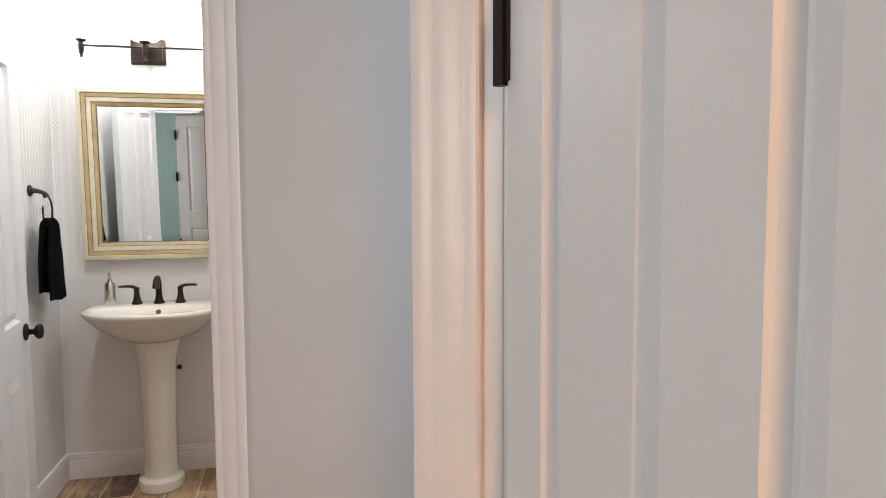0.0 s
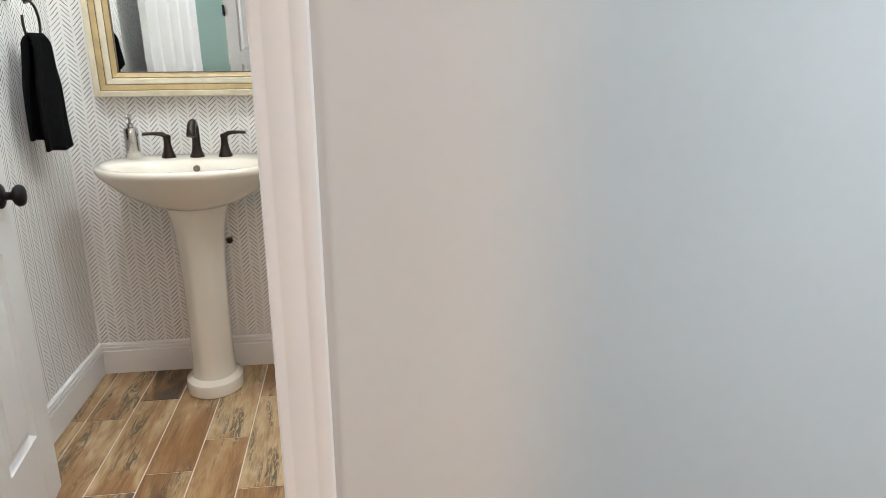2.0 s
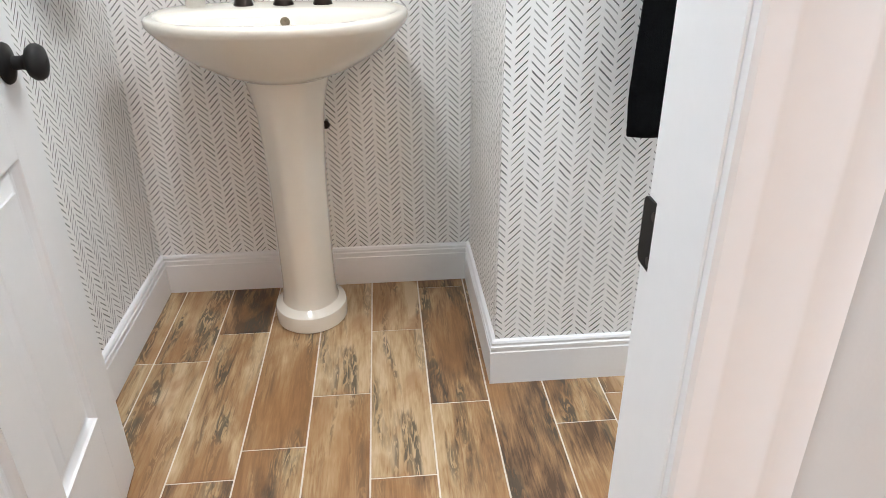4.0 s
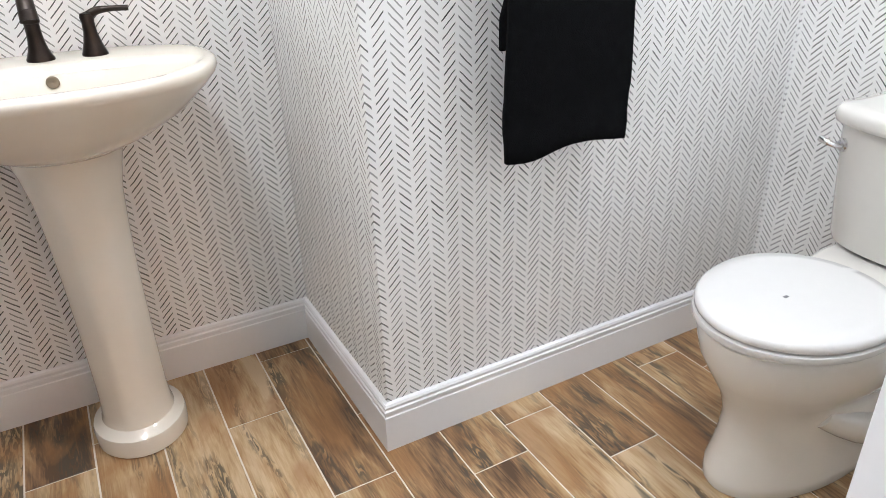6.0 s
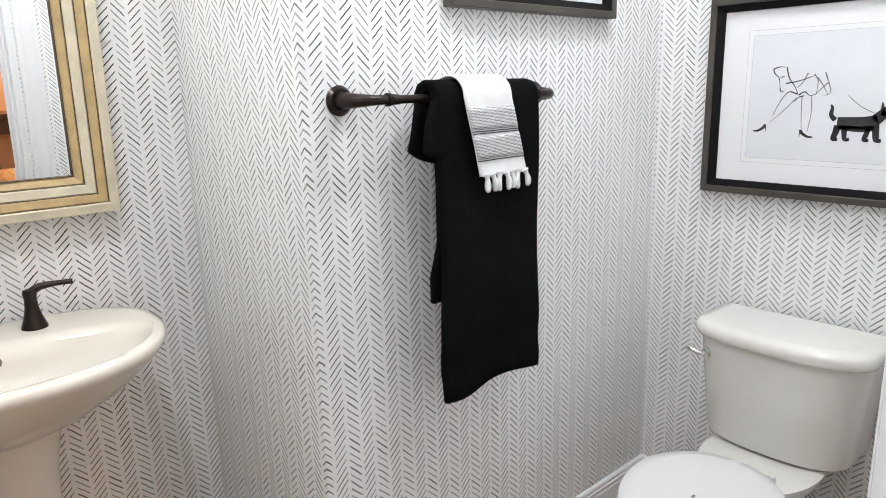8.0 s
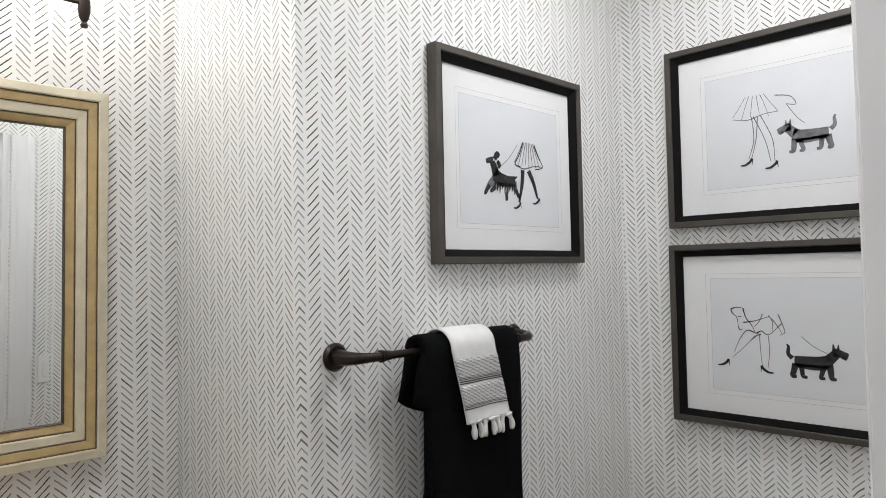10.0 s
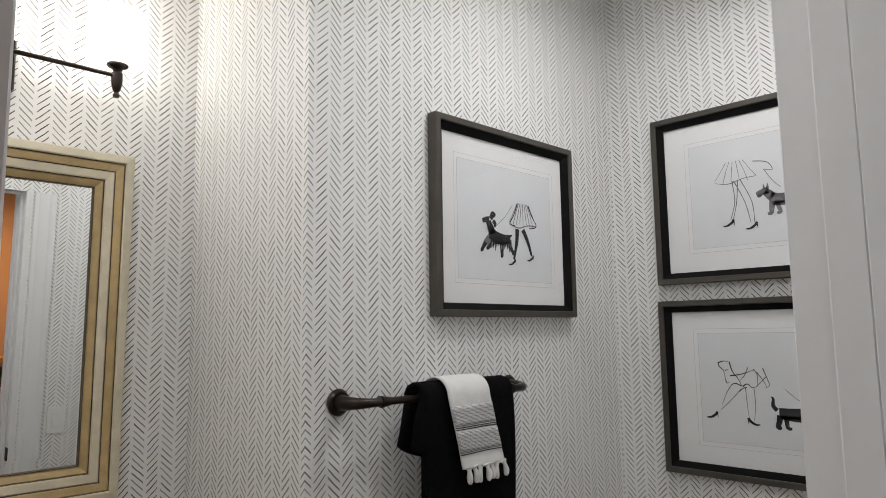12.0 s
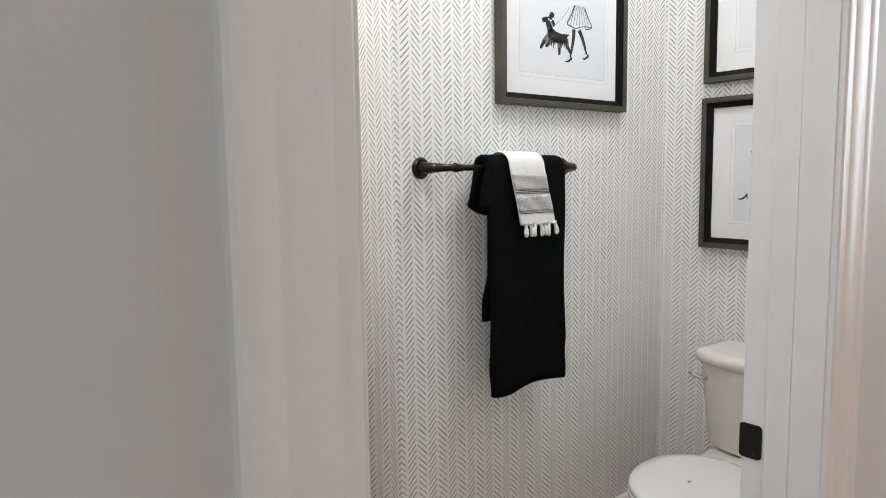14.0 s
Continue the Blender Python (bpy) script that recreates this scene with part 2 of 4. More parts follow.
INK = material("black ink wash", (0.022, 0.022, 0.024), 0.8, vary=0.5, scale=45)
WASH = material("grey ink wash", (0.17, 0.17, 0.18), 0.8, vary=0.5, scale=45)
SILVER = material("champagne silver leaf", (0.66, 0.605, 0.46), 0.45, metal=0.0, vary=0.14, scale=22, bump=0.2)
GOLD = material("antique gold leaf", (0.48, 0.36, 0.175), 0.42, metal=0.0, vary=0.22, scale=22, bump=0.2)
GLAZE = material("umber glaze line", (0.10, 0.07, 0.04), 0.5, vary=0.3, scale=30)
DARKWOOD = material("dark stained wood", (0.045, 0.022, 0.013), 0.35, vary=0.3, scale=9)
YELLOW = material("yellow enamel", (0.85, 0.5, 0.04), 0.35)
PLATE = material("white wall plate plastic", (0.80, 0.80, 0.79), 0.3, vary=0.02)
SLOT = material("outlet slots", (0.05, 0.05, 0.05), 0.6)
SHADE = glow("lit frosted glass", (1.0, 0.965, 0.915), 11.5)
LENS = glow("unseen lit diffuser", (1.0, 0.97, 0.93), 6.0)
WARMLENS = glow("lit warm lamp glass", (1.0, 0.68, 0.42), 12.0)
MIRROR = bpy.data.materials.new("mirror glass")
MIRROR.use_nodes = True
_m = MIRROR.node_tree.nodes["Principled BSDF"]
_m.inputs["Base Color"].default_value, _m.inputs["Metallic"].default_value, _m.inputs["Roughness"].default_value = (0.90, 0.92, 0.91, 1), 1.0, 0.008
GLASS = bpy.data.materials.new("picture glass")
GLASS.use_nodes = True
_g = GLASS.node_tree.nodes
_out, _tr, _gl, _mx, _fr = _g["Material Output"], _g.new("ShaderNodeBsdfTransparent"), _g.new("ShaderNodeBsdfGlossy"), _g.new("ShaderNodeMixShader"), _g.new("ShaderNodeFresnel")
_gl.inputs["Roughness"].default_value = 0.02
_fr.inputs["IOR"].default_value = 1.25
GLASS.node_tree.links.new(maths(GLASS.node_tree, 'MULTIPLY', _fr.outputs[0], 0.6), _mx.inputs[0])
GLASS.node_tree.links.new(_tr.outputs[0], _mx.inputs[1])
GLASS.node_tree.links.new(_gl.outputs[0], _mx.inputs[2])
GLASS.node_tree.links.new(_mx.outputs[0], _out.inputs[0])

# ---- mesh helpers ----


def mesh_of(bm, name, mat, smooth=False):
    bmesh.ops.recalc_face_normals(bm, faces=bm.faces)
    me = bpy.data.meshes.new(name)
    bm.to_mesh(me)
    bm.free()
    me.materials.append(mat)
    if smooth:
        me.shade_smooth()
        me.set_sharp_from_angle(angle=radians(smooth if smooth is not True else 40))
    return me


def thing(name, at, label, category, group="", kind="", turn=0.0):
    ob = new(name)
    ob.matrix_world = pose(*at, 0, 0, turn)
    return tagged(ob, label, category, group, kind)


def part(name, bm, mat, parent=None, label="", smooth=False, at=None):
    ob = new(name, mesh_of(bm, name, mat, smooth))
    if parent is not None:
        ob.parent = parent
    if at is not None:
        ob.matrix_local = at
    if label:
        ob["label"] = label
    return ob


def structure(name, bm, mat, label, category, smooth=False):
    return tagged(part(name, bm, mat, None, "", smooth), label, category, "", "structure")


def box(x0, x1, y0, y1, z0, z1, bevel=0.0, bm=None, seg=1):
    own = bmesh.new()
    bmesh.ops.create_cube(own, size=1.0, matrix=Matrix.LocRotScale(((x0 + x1) / 2, (y0 + y1) / 2, (z0 + z1) / 2), None, (x1 - x0, y1 - y0, z1 - z0)))
    if bevel:
        bmesh.ops.bevel(own, geom=own.edges[:], offset=bevel, segments=seg, affect='EDGES', profile=0.5)
    return own if bm is None else join(bm, own)


def join(bm, other, m=None):
    me = bpy.data.meshes.new("tmp")
    other.to_mesh(me)
    other.free()
    if m is not None:
        me.transform(m)
    bm.from_mesh(me)
    bpy.data.meshes.remove(me)
    return bm


def loft(rings, cap0=True, cap1=True, closed=True, bm=None):
    """Skin rings of the same number of points."""
    bm = bm or bmesh.new()
    rows = [[bm.verts.new(p) for p in ring] for ring in rings]
    n = len(rows[0])
    for a, b in zip(rows, rows[1:]):
        for i in range(n if closed else n - 1):
            j = (i + 1) % n
            bm.faces.new((a[i], a[j], b[j], b[i]))
    if closed and cap0:
        bm.faces.new(rows[0])
    if closed and cap1:
        bm.faces.new(rows[-1])
    return bm


def lathe(profile, n=28, m=None):
    """Turn (radius, height) pairs about z."""
    rings = [[(r * math.cos(2 * math.pi * i / n), r * math.sin(2 * math.pi * i / n), z) for i in range(n)] for r, z in profile]
    bm = loft(rings)
    if m is not None:
        bmesh.ops.transform(bm, matrix=m, verts=bm.verts)
    return bm


def tube(points, radii, n=12):
    """A round bar along points; radii one number or one a point."""
    pts = [Vector(p) for p in points]
    if isinstance(radii, (int, float)):
        radii = [radii] * len(pts)
    rings, up = [], None
    for i, p in enumerate(pts):
        d = (pts[min(i + 1, len(pts) - 1)] - pts[max(i - 1, 0)]).normalized()
        if up is None:
            up = Vector((0, 0, 1)) if abs(d.z) < 0.9 else Vector((1, 0, 0))
        side = d.cross(up).normalized()
        up = side.cross(d).normalized()
        rings.append([p + radii[i] * (math.cos(a) * side + math.sin(a) * up) for a in (2 * math.pi * k / n for k in range(n))])
    return loft(rings)


def curve(points, steps=6):
    """A smooth run of points through those given."""
    p = [Vector(points[0])] + [Vector(q) for q in points] + [Vector(points[-1])]
    out = []
    for a, b, c, d in zip(p, p[1:], p[2:], p[3:]):
        for k in range(steps):
            t = k / steps
            out.append(0.5 * ((2 * b) + (c - a) * t + (2 * a - 5 * b + 4 * c - d) * t * t + (3 * b - a - 3 * c + d) * t ** 3))
    return out + [Vector(points[-1])]


def sweep(profile, start, end, out, mitre0=0.0, mitre1=0.0):
    """Run a profile of (proud, up) pairs from start to end along a wall whose outward way is out. mitre: metres of length per metre proud, added at each end."""
    a, b, o = Vector(start), Vector(end), Vector(out).normalized()
    d = (b - a).normalized()
    ring0 = [a + o * p + Vector((0, 0, z)) - d * (mitre0 * p) for p, z in profile]
    ring1 = [b + o * p + Vector((0, 0, z)) + d * (mitre1 * p) for p, z in profile]
    return loft([ring0, ring1])


# ---- the plan ----
LEFT, BACK, BUMP_X, BUMP_Y, RIGHT = -1.13, 3.672, -0.128, 3.102, 1.12
HALL_Y, ROOM_Y, TOP = 1.97, 2.09, 2.70       # the wall with the doorway: hall face and room face; ceiling
JL, JR, HEAD = -0.9510, -0.193, 2.045         # the doorway
HX0, HX1, HY0 = -2.6, 2.4, -3.0              # the hall


def wall(name, boxes, mat, label):
    bm = bmesh.new()
    for b in boxes:
        box(*b, bm=bm)
    return structure(name, bm, mat, label, "wall")


wall("wall_sink", [(LEFT - 0.12, BUMP_X, BACK, BACK + 0.12, 0, TOP)], PAPER, "off-white wallpaper with grey herringbone strokes behind the sink")
wall("wall_left", [(LEFT - 0.12, LEFT, ROOM_Y, BACK, 0, TOP)], PAPER, "off-white wallpaper with grey herringbone strokes beside the door")
wall("wall_bump", [(BUMP_X, RIGHT + 0.12, BUMP_Y, BACK + 0.12, 0, TOP)], PAPER, "projecting wall in grey herringbone wallpaper")
wall("wall_right", [(RIGHT, RIGHT + 0.12, ROOM_Y, BUMP_Y, 0, TOP)], PAPER, "off-white wallpaper with grey herringbone strokes behind the toilet")
# the wall with the doorway: painted on the hall side, papered on the room side
wall("wall_door_inner", [(LEFT - 0.12, JL - 0.02, ROOM_Y - 0.006, ROOM_Y, 0, TOP), (JR + 0.02, RIGHT + 0.12, ROOM_Y - 0.006, ROOM_Y, 0, TOP), (JL - 0.02, JR + 0.02, ROOM_Y - 0.006, ROOM_Y, HEAD + 0.02, TOP)], PAPER, "herringbone wallpaper round the doorway, room side")
wall("wall_door", [(HX0, JL - 0.02, HALL_Y, ROOM_Y - 0.006, 0, TOP), (JR + 0.02, HX1, HALL_Y, ROOM_Y - 0.006, 0, TOP), (JL - 0.02, JR + 0.02, HALL_Y, ROOM_Y - 0.006, HEAD + 0.02, TOP)], PAINT, "pale blue grey painted hall wall")
wall("wall_hall_left", [(HX0 - 0.12, HX0, HY0, ROOM_Y, 0, TOP)], PAINT, "pale blue grey painted hall wall")
wall("wall_hall_right", [(HX1, HX1 + 0.12, HY0, ROOM_Y, 0, TOP)], TAN, "warm tan painted wall")
wall("wall_hall_back", [(HX0 - 0.12, HX1 + 0.12, HY0 - 0.12, HY0, 0, TOP)], TAN, "warm tan painted wall")
TEAL_Y, D3 = -1.0, -1.25                      # the green wall behind, and the door in it
# the stub right of the door is unseen, its length set to block the warm lamp
wall("wall_hall_back_left", [(HX0, D3, TEAL_Y - 0.12, TEAL_Y, 0, TOP), (D3 + 0.82, -0.14, TEAL_Y - 0.12, TEAL_Y, 0, TOP), (D3, D3 + 0.82, TEAL_Y - 0.12, TEAL_Y, 2.06, TOP)], TEAL, "sea green painted wall")
structure("ceiling", box(HX0 - 0.12, HX1 + 0.12, HY0 - 0.12, BACK + 0.12, TOP, TOP + 0.1), CEIL, "white painted ceiling", "ceiling")

# the wall set at an angle beside the hall, with a closet door in it
E1, ANGLE = Vector((0.1815, 0.823, 0)), -48.7
angled = pose(E1.x, E1.y, 0, 0, 0, ANGLE)     # x runs along the wall towards the hall's end, -y faces the hall
CW, DEEP = 0.106, 0.0864                      # casing width and wall thickness there
C0, C1 = CW + 0.030, CW + 0.030 + 0.81        # closet opening


def slab(plan, z0, z1):
    """A plan of (x, y) corners made solid between two heights."""
    return loft([[(x, y, z0) for x, y in plan], [(x, y, z1) for x, y in plan]])


bm = slab([(0.004, 0.012), (C0 - 0.030, 0.012), (C0 - 0.030, DEEP), (-0.060, DEEP)], 0, TOP)
join(bm, slab([(C1 + 0.030, 0.012), (1.55, 0.012), (1.55, DEEP), (C1 + 0.030, DEEP)], 0, TOP))
join(bm, slab([(C0 - 0.030, 0.012), (C1 + 0.030, 0.012), (C1 + 0.030, DEEP), (C0 - 0.030, DEEP)], HEAD + 0.02, TOP))
# unseen closet sides and back, added to keep warm light off the hall wall
for x0, x1, y0, y1 in ((0.0, 0.06, DEEP, 0.46), (1.49, 1.55, DEEP, 0.46), (0.06, 1.49, 0.40, 0.46)):
    join(bm, slab([(x0, y0), (x1, y0), (x1, y1), (x0, y1)], 0, TOP))
ob = structure("wall_angled", bm, PAINT, "pale painted hall wall set at an angle", "wall")
ob.matrix_world = angled

# ---- floor ----
bm = box(HX0 - 0.12, HX1 + 0.12, HY0 - 0.12, BACK + 0.12, -0.1, -0.002)
floor = structure("floor", bm, GROUT, "wood-look porcelain plank tiles with pale grout", "floor")

# ---- trim ----
BASE = [(0, 0), (0.015, 0), (0.015, 0.098), (0.0125, 0.1005), (0.0125, 0.106), (0.0145, 0.109), (0.0145, 0.115), (0.011, 0.118), (0.011, 0.123), (0.0125, 0.1255), (0.009, 0.131), (0.004, 0.133), (0, 0.133)]


def baseboard(start, end, out, m0=0.0, m1=0.0):
    return structure("baseboard", sweep(BASE, (*start, 0), (*end, 0), (*out, 0), m0, m1), TRIM, "white moulded baseboard", "baseboard", 30)


CAS = 0.087
baseboard((LEFT, ROOM_Y), (LEFT, BACK), (1, 0), 0, -1)
baseboard((LEFT, BACK), (BUMP_X, BACK), (0, -1), -1, -1)
baseboard((BUMP_X, BACK), (BUMP_X, BUMP_Y), (-1, 0), -1, 1)
baseboard((BUMP_X, BUMP_Y), (RIGHT, BUMP_Y), (0, -1), 1, -1)
baseboard((RIGHT, BUMP_Y), (RIGHT, ROOM_Y), (-1, 0), -1, -1)
baseboard((RIGHT, ROOM_Y), (JR + CAS, ROOM_Y), (0, 1), -1, 0)
baseboard((JR + CAS, HALL_Y), (HX1, HALL_Y), (0, -1), 0, 0)
baseboard((HX0, HALL_Y), (JL - CAS, HALL_Y), (0, -1), 0, 0)
baseboard((HX0, HY0), (HX0, HALL_Y), (1, 0), 0, -1)
baseboard((HX1, HALL_Y), (HX1, HY0), (-1, 0), -1, 0)
baseboard((HX1, HY0), (HX0, HY0), (0, 1), 0, 0)

# casing profile: (across from the opening, proud of the wall)
CASING = [(0.0, 0), (0.0, 0.009), (0.003, 0.0115), (0.014, 0.0125), (0.017, 0.0118), (0.020, 0.0118), (0.024, 0.0135), (0.054, 0.0155), (0.057, 0.0147), (0.060, 0.0147), (0.064, 0.0165), (0.079, 0.0175), (0.084, 0.0155), (0.087, 0.011), (0.087, 0)]


def casing(x0, x1, head, wide=0.087):
    """Two legs and a mitred head round an opening, standing proud towards -y from y = 0."""
    k = wide / 0.087
    prof = [(a * k, p) for a, p in CASING]
    bm = loft([[(x0 - a, -p, 0) for a, p in prof], [(x0 - a, -p, head + a) for a, p in prof]])
    loft([[(x1 + a, -p, 0) for a, p in prof], [(x1 + a, -p, head + a) for a, p in prof]], bm=bm)
    loft([[(x0 - a, -p, head + a) for a, p in prof], [(x1 + a, -p, head + a) for a, p in prof]], bm=bm)
    return bm


ob = structure("casing_hall", casing(JL - 0.009, JR - 0.013, HEAD + 0.005, 0.088), TRIM, "white moulded door casing", "trim", 30)
ob.matrix_world = pose(0, HALL_Y, 0)
ob = structure("casing_room", casing(-JR - 0.030, -JL + 0.005, HEAD + 0.014), TRIM, "white moulded door casing", "trim", 30)
ob.matrix_world = pose(0, ROOM_Y, 0, 0, 0, 180)
ob = structure("casing_closet", casing(C0 - 0.030, C1 + 0.030, HEAD + 0.030, CW), TRIM, "white moulded door casing", "trim", 30)
ob.matrix_world = angled @ pose(0, 0.012, 0)


def jambs(x0, x1, y0, y1, head, stop0, stop1, k=0.02):
    bm = box(x0 - k, x0, y0, y1, 0, head + 0.02, 0.001)
    box(x1, x1 + k, y0, y1, 0, head + 0.02, 0.001, bm=bm)
    box(x0, x1, y0, y1, head, head + 0.02, 0.001, bm=bm)
    for a, b in ((x0, x0 + 0.011), (x1 - 0.011, x1)):
        box(a, b, stop0, stop1, 0, head, 0.002, bm=bm)
    box(x0 + 0.011, x1 - 0.011, stop0, stop1, head - 0.011, head, 0.002, bm=bm)
    return bm


bm = jambs(JL, JR, HALL_Y - 0.001, ROOM_Y + 0.001, HEAD, ROOM_Y - 0.076, ROOM_Y - 0.038)
box(JR - 0.015, JR - 0.0005, HALL_Y - 0.0015, ROOM_Y - 0.0765, 0, HEAD, 0.001, bm=bm)
structure("door_frame", bm, TRIM, "white door frame with stops", "door frame")
bm = jambs(C0, C1, 0.010, DEEP - 0.001, HEAD, 0.050, 0.07, 0.030)
box(C0 + 0.0005, C0 + 0.027, 0.009, DEEP - 0.0005, 0, HEAD - 0.0005, 0.002, bm=bm)
ob = structure("closet_door_frame", bm, TRIM, "white closet door frame", "door frame")
ob.matrix_world = angled

# ---- doors ----


def leaf(name, wide, high, thick, label, s=0.112, mull=0.105):
    """A four-panel door. Hinge edge at x = 0, runs to x = wide; thickness from y = 0 to -thick."""
    door = thing(name, (0, 0, 0), label, "door", "", "structure")
    rails = [(0, 0.240), (0.775, 0.965), (high - 0.115, high)]
    bm = bmesh.new()
    for a, b in ((0, s), (wide - s, wide)):
        box(a, b, -thick, 0, 0, high, 0.0015, bm=bm)
    for a, b in rails:
        box(s, wide - s, -thick, 0, a, b, bm=bm)
    for (a0, a1), (b0, b1) in zip(rails, rails[1:]):
        box(wide / 2 - mull / 2, wide / 2 + mull / 2, -thick, 0, a1, b0, bm=bm)
    part("stiles_and_rails", bm, DOOR, door)
    for (a0, a1), (b0, b1) in zip(rails, rails[1:]):
        for x0, x1 in ((s, wide / 2 - mull / 2), (wide / 2 + mull / 2, wide - s)):
            bm = bmesh.new()
            rings = []
            for inset, deep in ((0.0, 0.001), (0.002, 0.005), (0.008, 0.0135), (0.011, 0.0155), (0.015, 0.0155), (0.041, 0.0050), (0.043, 0.003), (0.046, 0.003)):
                rings.append([(x0 + inset, -deep, a1 + inset), (x1 - inset, -deep, a1 + inset), (x1 - inset, -deep, b0 - inset), (x0 + inset, -deep, b0 - inset)])
            back = [[(x, -thick - y, z) for x, y, z in r] for r in rings]
            loft(rings, cap0=False, bm=bm)
            loft(back, cap0=False, bm=bm)
            part("panel", bm, DOOR, door)
    return door


def knob(door, x, z, y0, way):
    """A round knob on its rose, standing out from the face at y0."""
    m = pose(x, y0, z, -90 * way, 0, 0)
    prof = [(0.0, 0), (0.031, 0), (0.033, 0.003), (0.031, 0.007), (0.020, 0.010), (0.0115, 0.014), (0.0105, 0.026), (0.013, 0.032), (0.023, 0.037), (0.0285, 0.044), (0.029, 0.051), (0.025, 0.058), (0.014, 0.062), (0, 0.063)]
    return part("door_knob", lathe([(max(r, 0.0004), h) for r, h in prof], 28, m), BLACK, door, "black round door knob", 50)


def rounded_plate(x0, x1, z0, z1, r, n=5, sides=(1, 1)):
    """An outline of a plate with round corners on the low-x and the high-x side as asked."""
    pts = []
    for cx, cz, a0, on in ((x1 - r, z0 + r, -90, sides[1]), (x1 - r, z1 - r, 0, sides[1]), (x0 + r, z1 - r, 90, sides[0]), (x0 + r, z0 + r, 180, sides[0])):
        if on:
            pts += [(cx + r * math.cos(radians(a0 + 90 * k / n)), cz + r * math.sin(radians(a0 + 90 * k / n))) for k in range(n + 1)]
        else:
            pts.append((x1 if cx > (x0 + x1) / 2 else x0, z1 if cz > (z0 + z1) / 2 else z0))
    return pts


LW = 0.745
door = leaf("door_1", LW, 2.018, 0.035, "white four-panel door, open into the room")
door.matrix_world = pose(JL + 0.002, ROOM_Y + 0.012, 0.012, 0, 0, 96.2) @ pose(0.004, -0.009, 0)
knob(door, LW - 0.062, 0.915, -0.035, -1)
knob(door, LW - 0.062, 0.915, 0.0, 1)
part("latch_plate", box(LW - 0.0005, LW + 0.0015, -0.0295, -0.0055, 0.887, 0.943, 0.0005), BLACK, door)
for hz in (0.26, 0.92, 1.533):
    bm = loft([[(-0.002, y, z) for y, z in rounded_plate(-0.031, 0.0, hz - 0.0445, hz + 0.0445, 0.014, 5, (1, 0))], [(0.0005, y, z) for y, z in rounded_plate(-0.031, 0.0, hz - 0.0445, hz + 0.0445, 0.014, 5, (1, 0))]])
    part("hinge_leaf", bm, BLACK, door, "black hinge leaf with round corners")
    part("hinge_knuckle", tube([(-0.004, 0.005, hz - 0.0445), (-0.004, 0.005, hz + 0.0445)], 0.006, 12), BLACK, door)
    for dz in (-0.03, 0.0, 0.03):
        part("screw", tube([(-0.0025, -0.012 - abs(dz) * 0.25, hz + dz), (-0.0015, -0.012 - abs(dz) * 0.25, hz + dz)], 0.0035, 8), BRONZE, door)

# latch strike on the free jamb
strike = thing("strike_plate", (JR, 2.0705, 0.932), "black latch strike plate on the door frame", "strike plate")
outline = rounded_plate(-0.011, 0.0235, -0.027, 0.027, 0.006)
part("plate", loft([[(-0.002, y, z) for y, z in outline], [(0.0006, y, z) for y, z in outline]]), BLACK, strike)
for z in (-0.018, 0.018):
    part("screw", tube([(-0.0034, 0.000, z), (-0.0018, 0.000, z)], 0.0038, 12), BRONZE, strike)

closet = leaf("door_2", 0.80, 2.018, 0.035, "white four-panel closet door standing open", 0.119, 0.102)
closet.matrix_world = pose(0.266, 0.672, 0.012, 0, 0, -91) @ pose(0, 0.035, 0)
for hz in (0.26, 0.92, 1.602):
    part("hinge_knuckle", tube([(-0.004, -0.042, hz - 0.052), (-0.004, -0.042, hz + 0.052)], 0.0085, 12), BLACK, closet, "black hinge knuckle")
    part("hinge_leaf", box(-0.031, 0.013, -0.0392, -0.0352, hz - 0.048, hz + 0.05, 0.0006), BLACK, closet)

back_door = leaf("door_3", 0.80, 2.04, 0.035, "white four-panel door in the green wall")
back_door.matrix_world = pose(D3 + 0.81, TEAL_Y - 0.005, 0.01, 0, 0, 180)
for hz in (0.26, 1.36, 1.83):
    part("hinge_knuckle", tube([(0.81, -0.045, hz - 0.05), (0.81, -0.045, hz + 0.05)], 0.012, 12), BLACK, back_door, "black hinge knuckle")

# ---- an unseen side window added to the hall, to go with its fill lamp ----
side = thing("added_side_window", (HX0, 0.2, 0), "unseen white framed window", "window", "", "structure")
side.matrix_world = pose(HX0 + 0.002, 0.2, 0, 0, 0, 90)


def mitred(x0, x1, z0, z1, prof):
    """A mitred frame. prof: (inwards from the edge, proud towards -y) pairs, closed."""
    return loft([[(x0 + a, -p, z0 + a) for a, p in prof], [(x1 - a, -p, z0 + a) for a, p in prof], [(x1 - a, -p, z1 - a) for a, p in prof], [(x0 + a, -p, z1 - a) for a, p in prof], [(x0 + a, -p, z0 + a) for a, p in prof]], cap0=False, cap1=False)


part("window_frame", mitred(-0.68, 0.68, 0.70, 2.30, [(0, 0.0), (0, 0.02), (0.06, 0.02), (0.06, 0.0)]), TRIM, side)
part("window_sill", box(-0.72, 0.72, -0.06, 0.0, 0.66, 0.70, 0.004), TRIM, side)

# ---- the sink ----
SX = -0.640


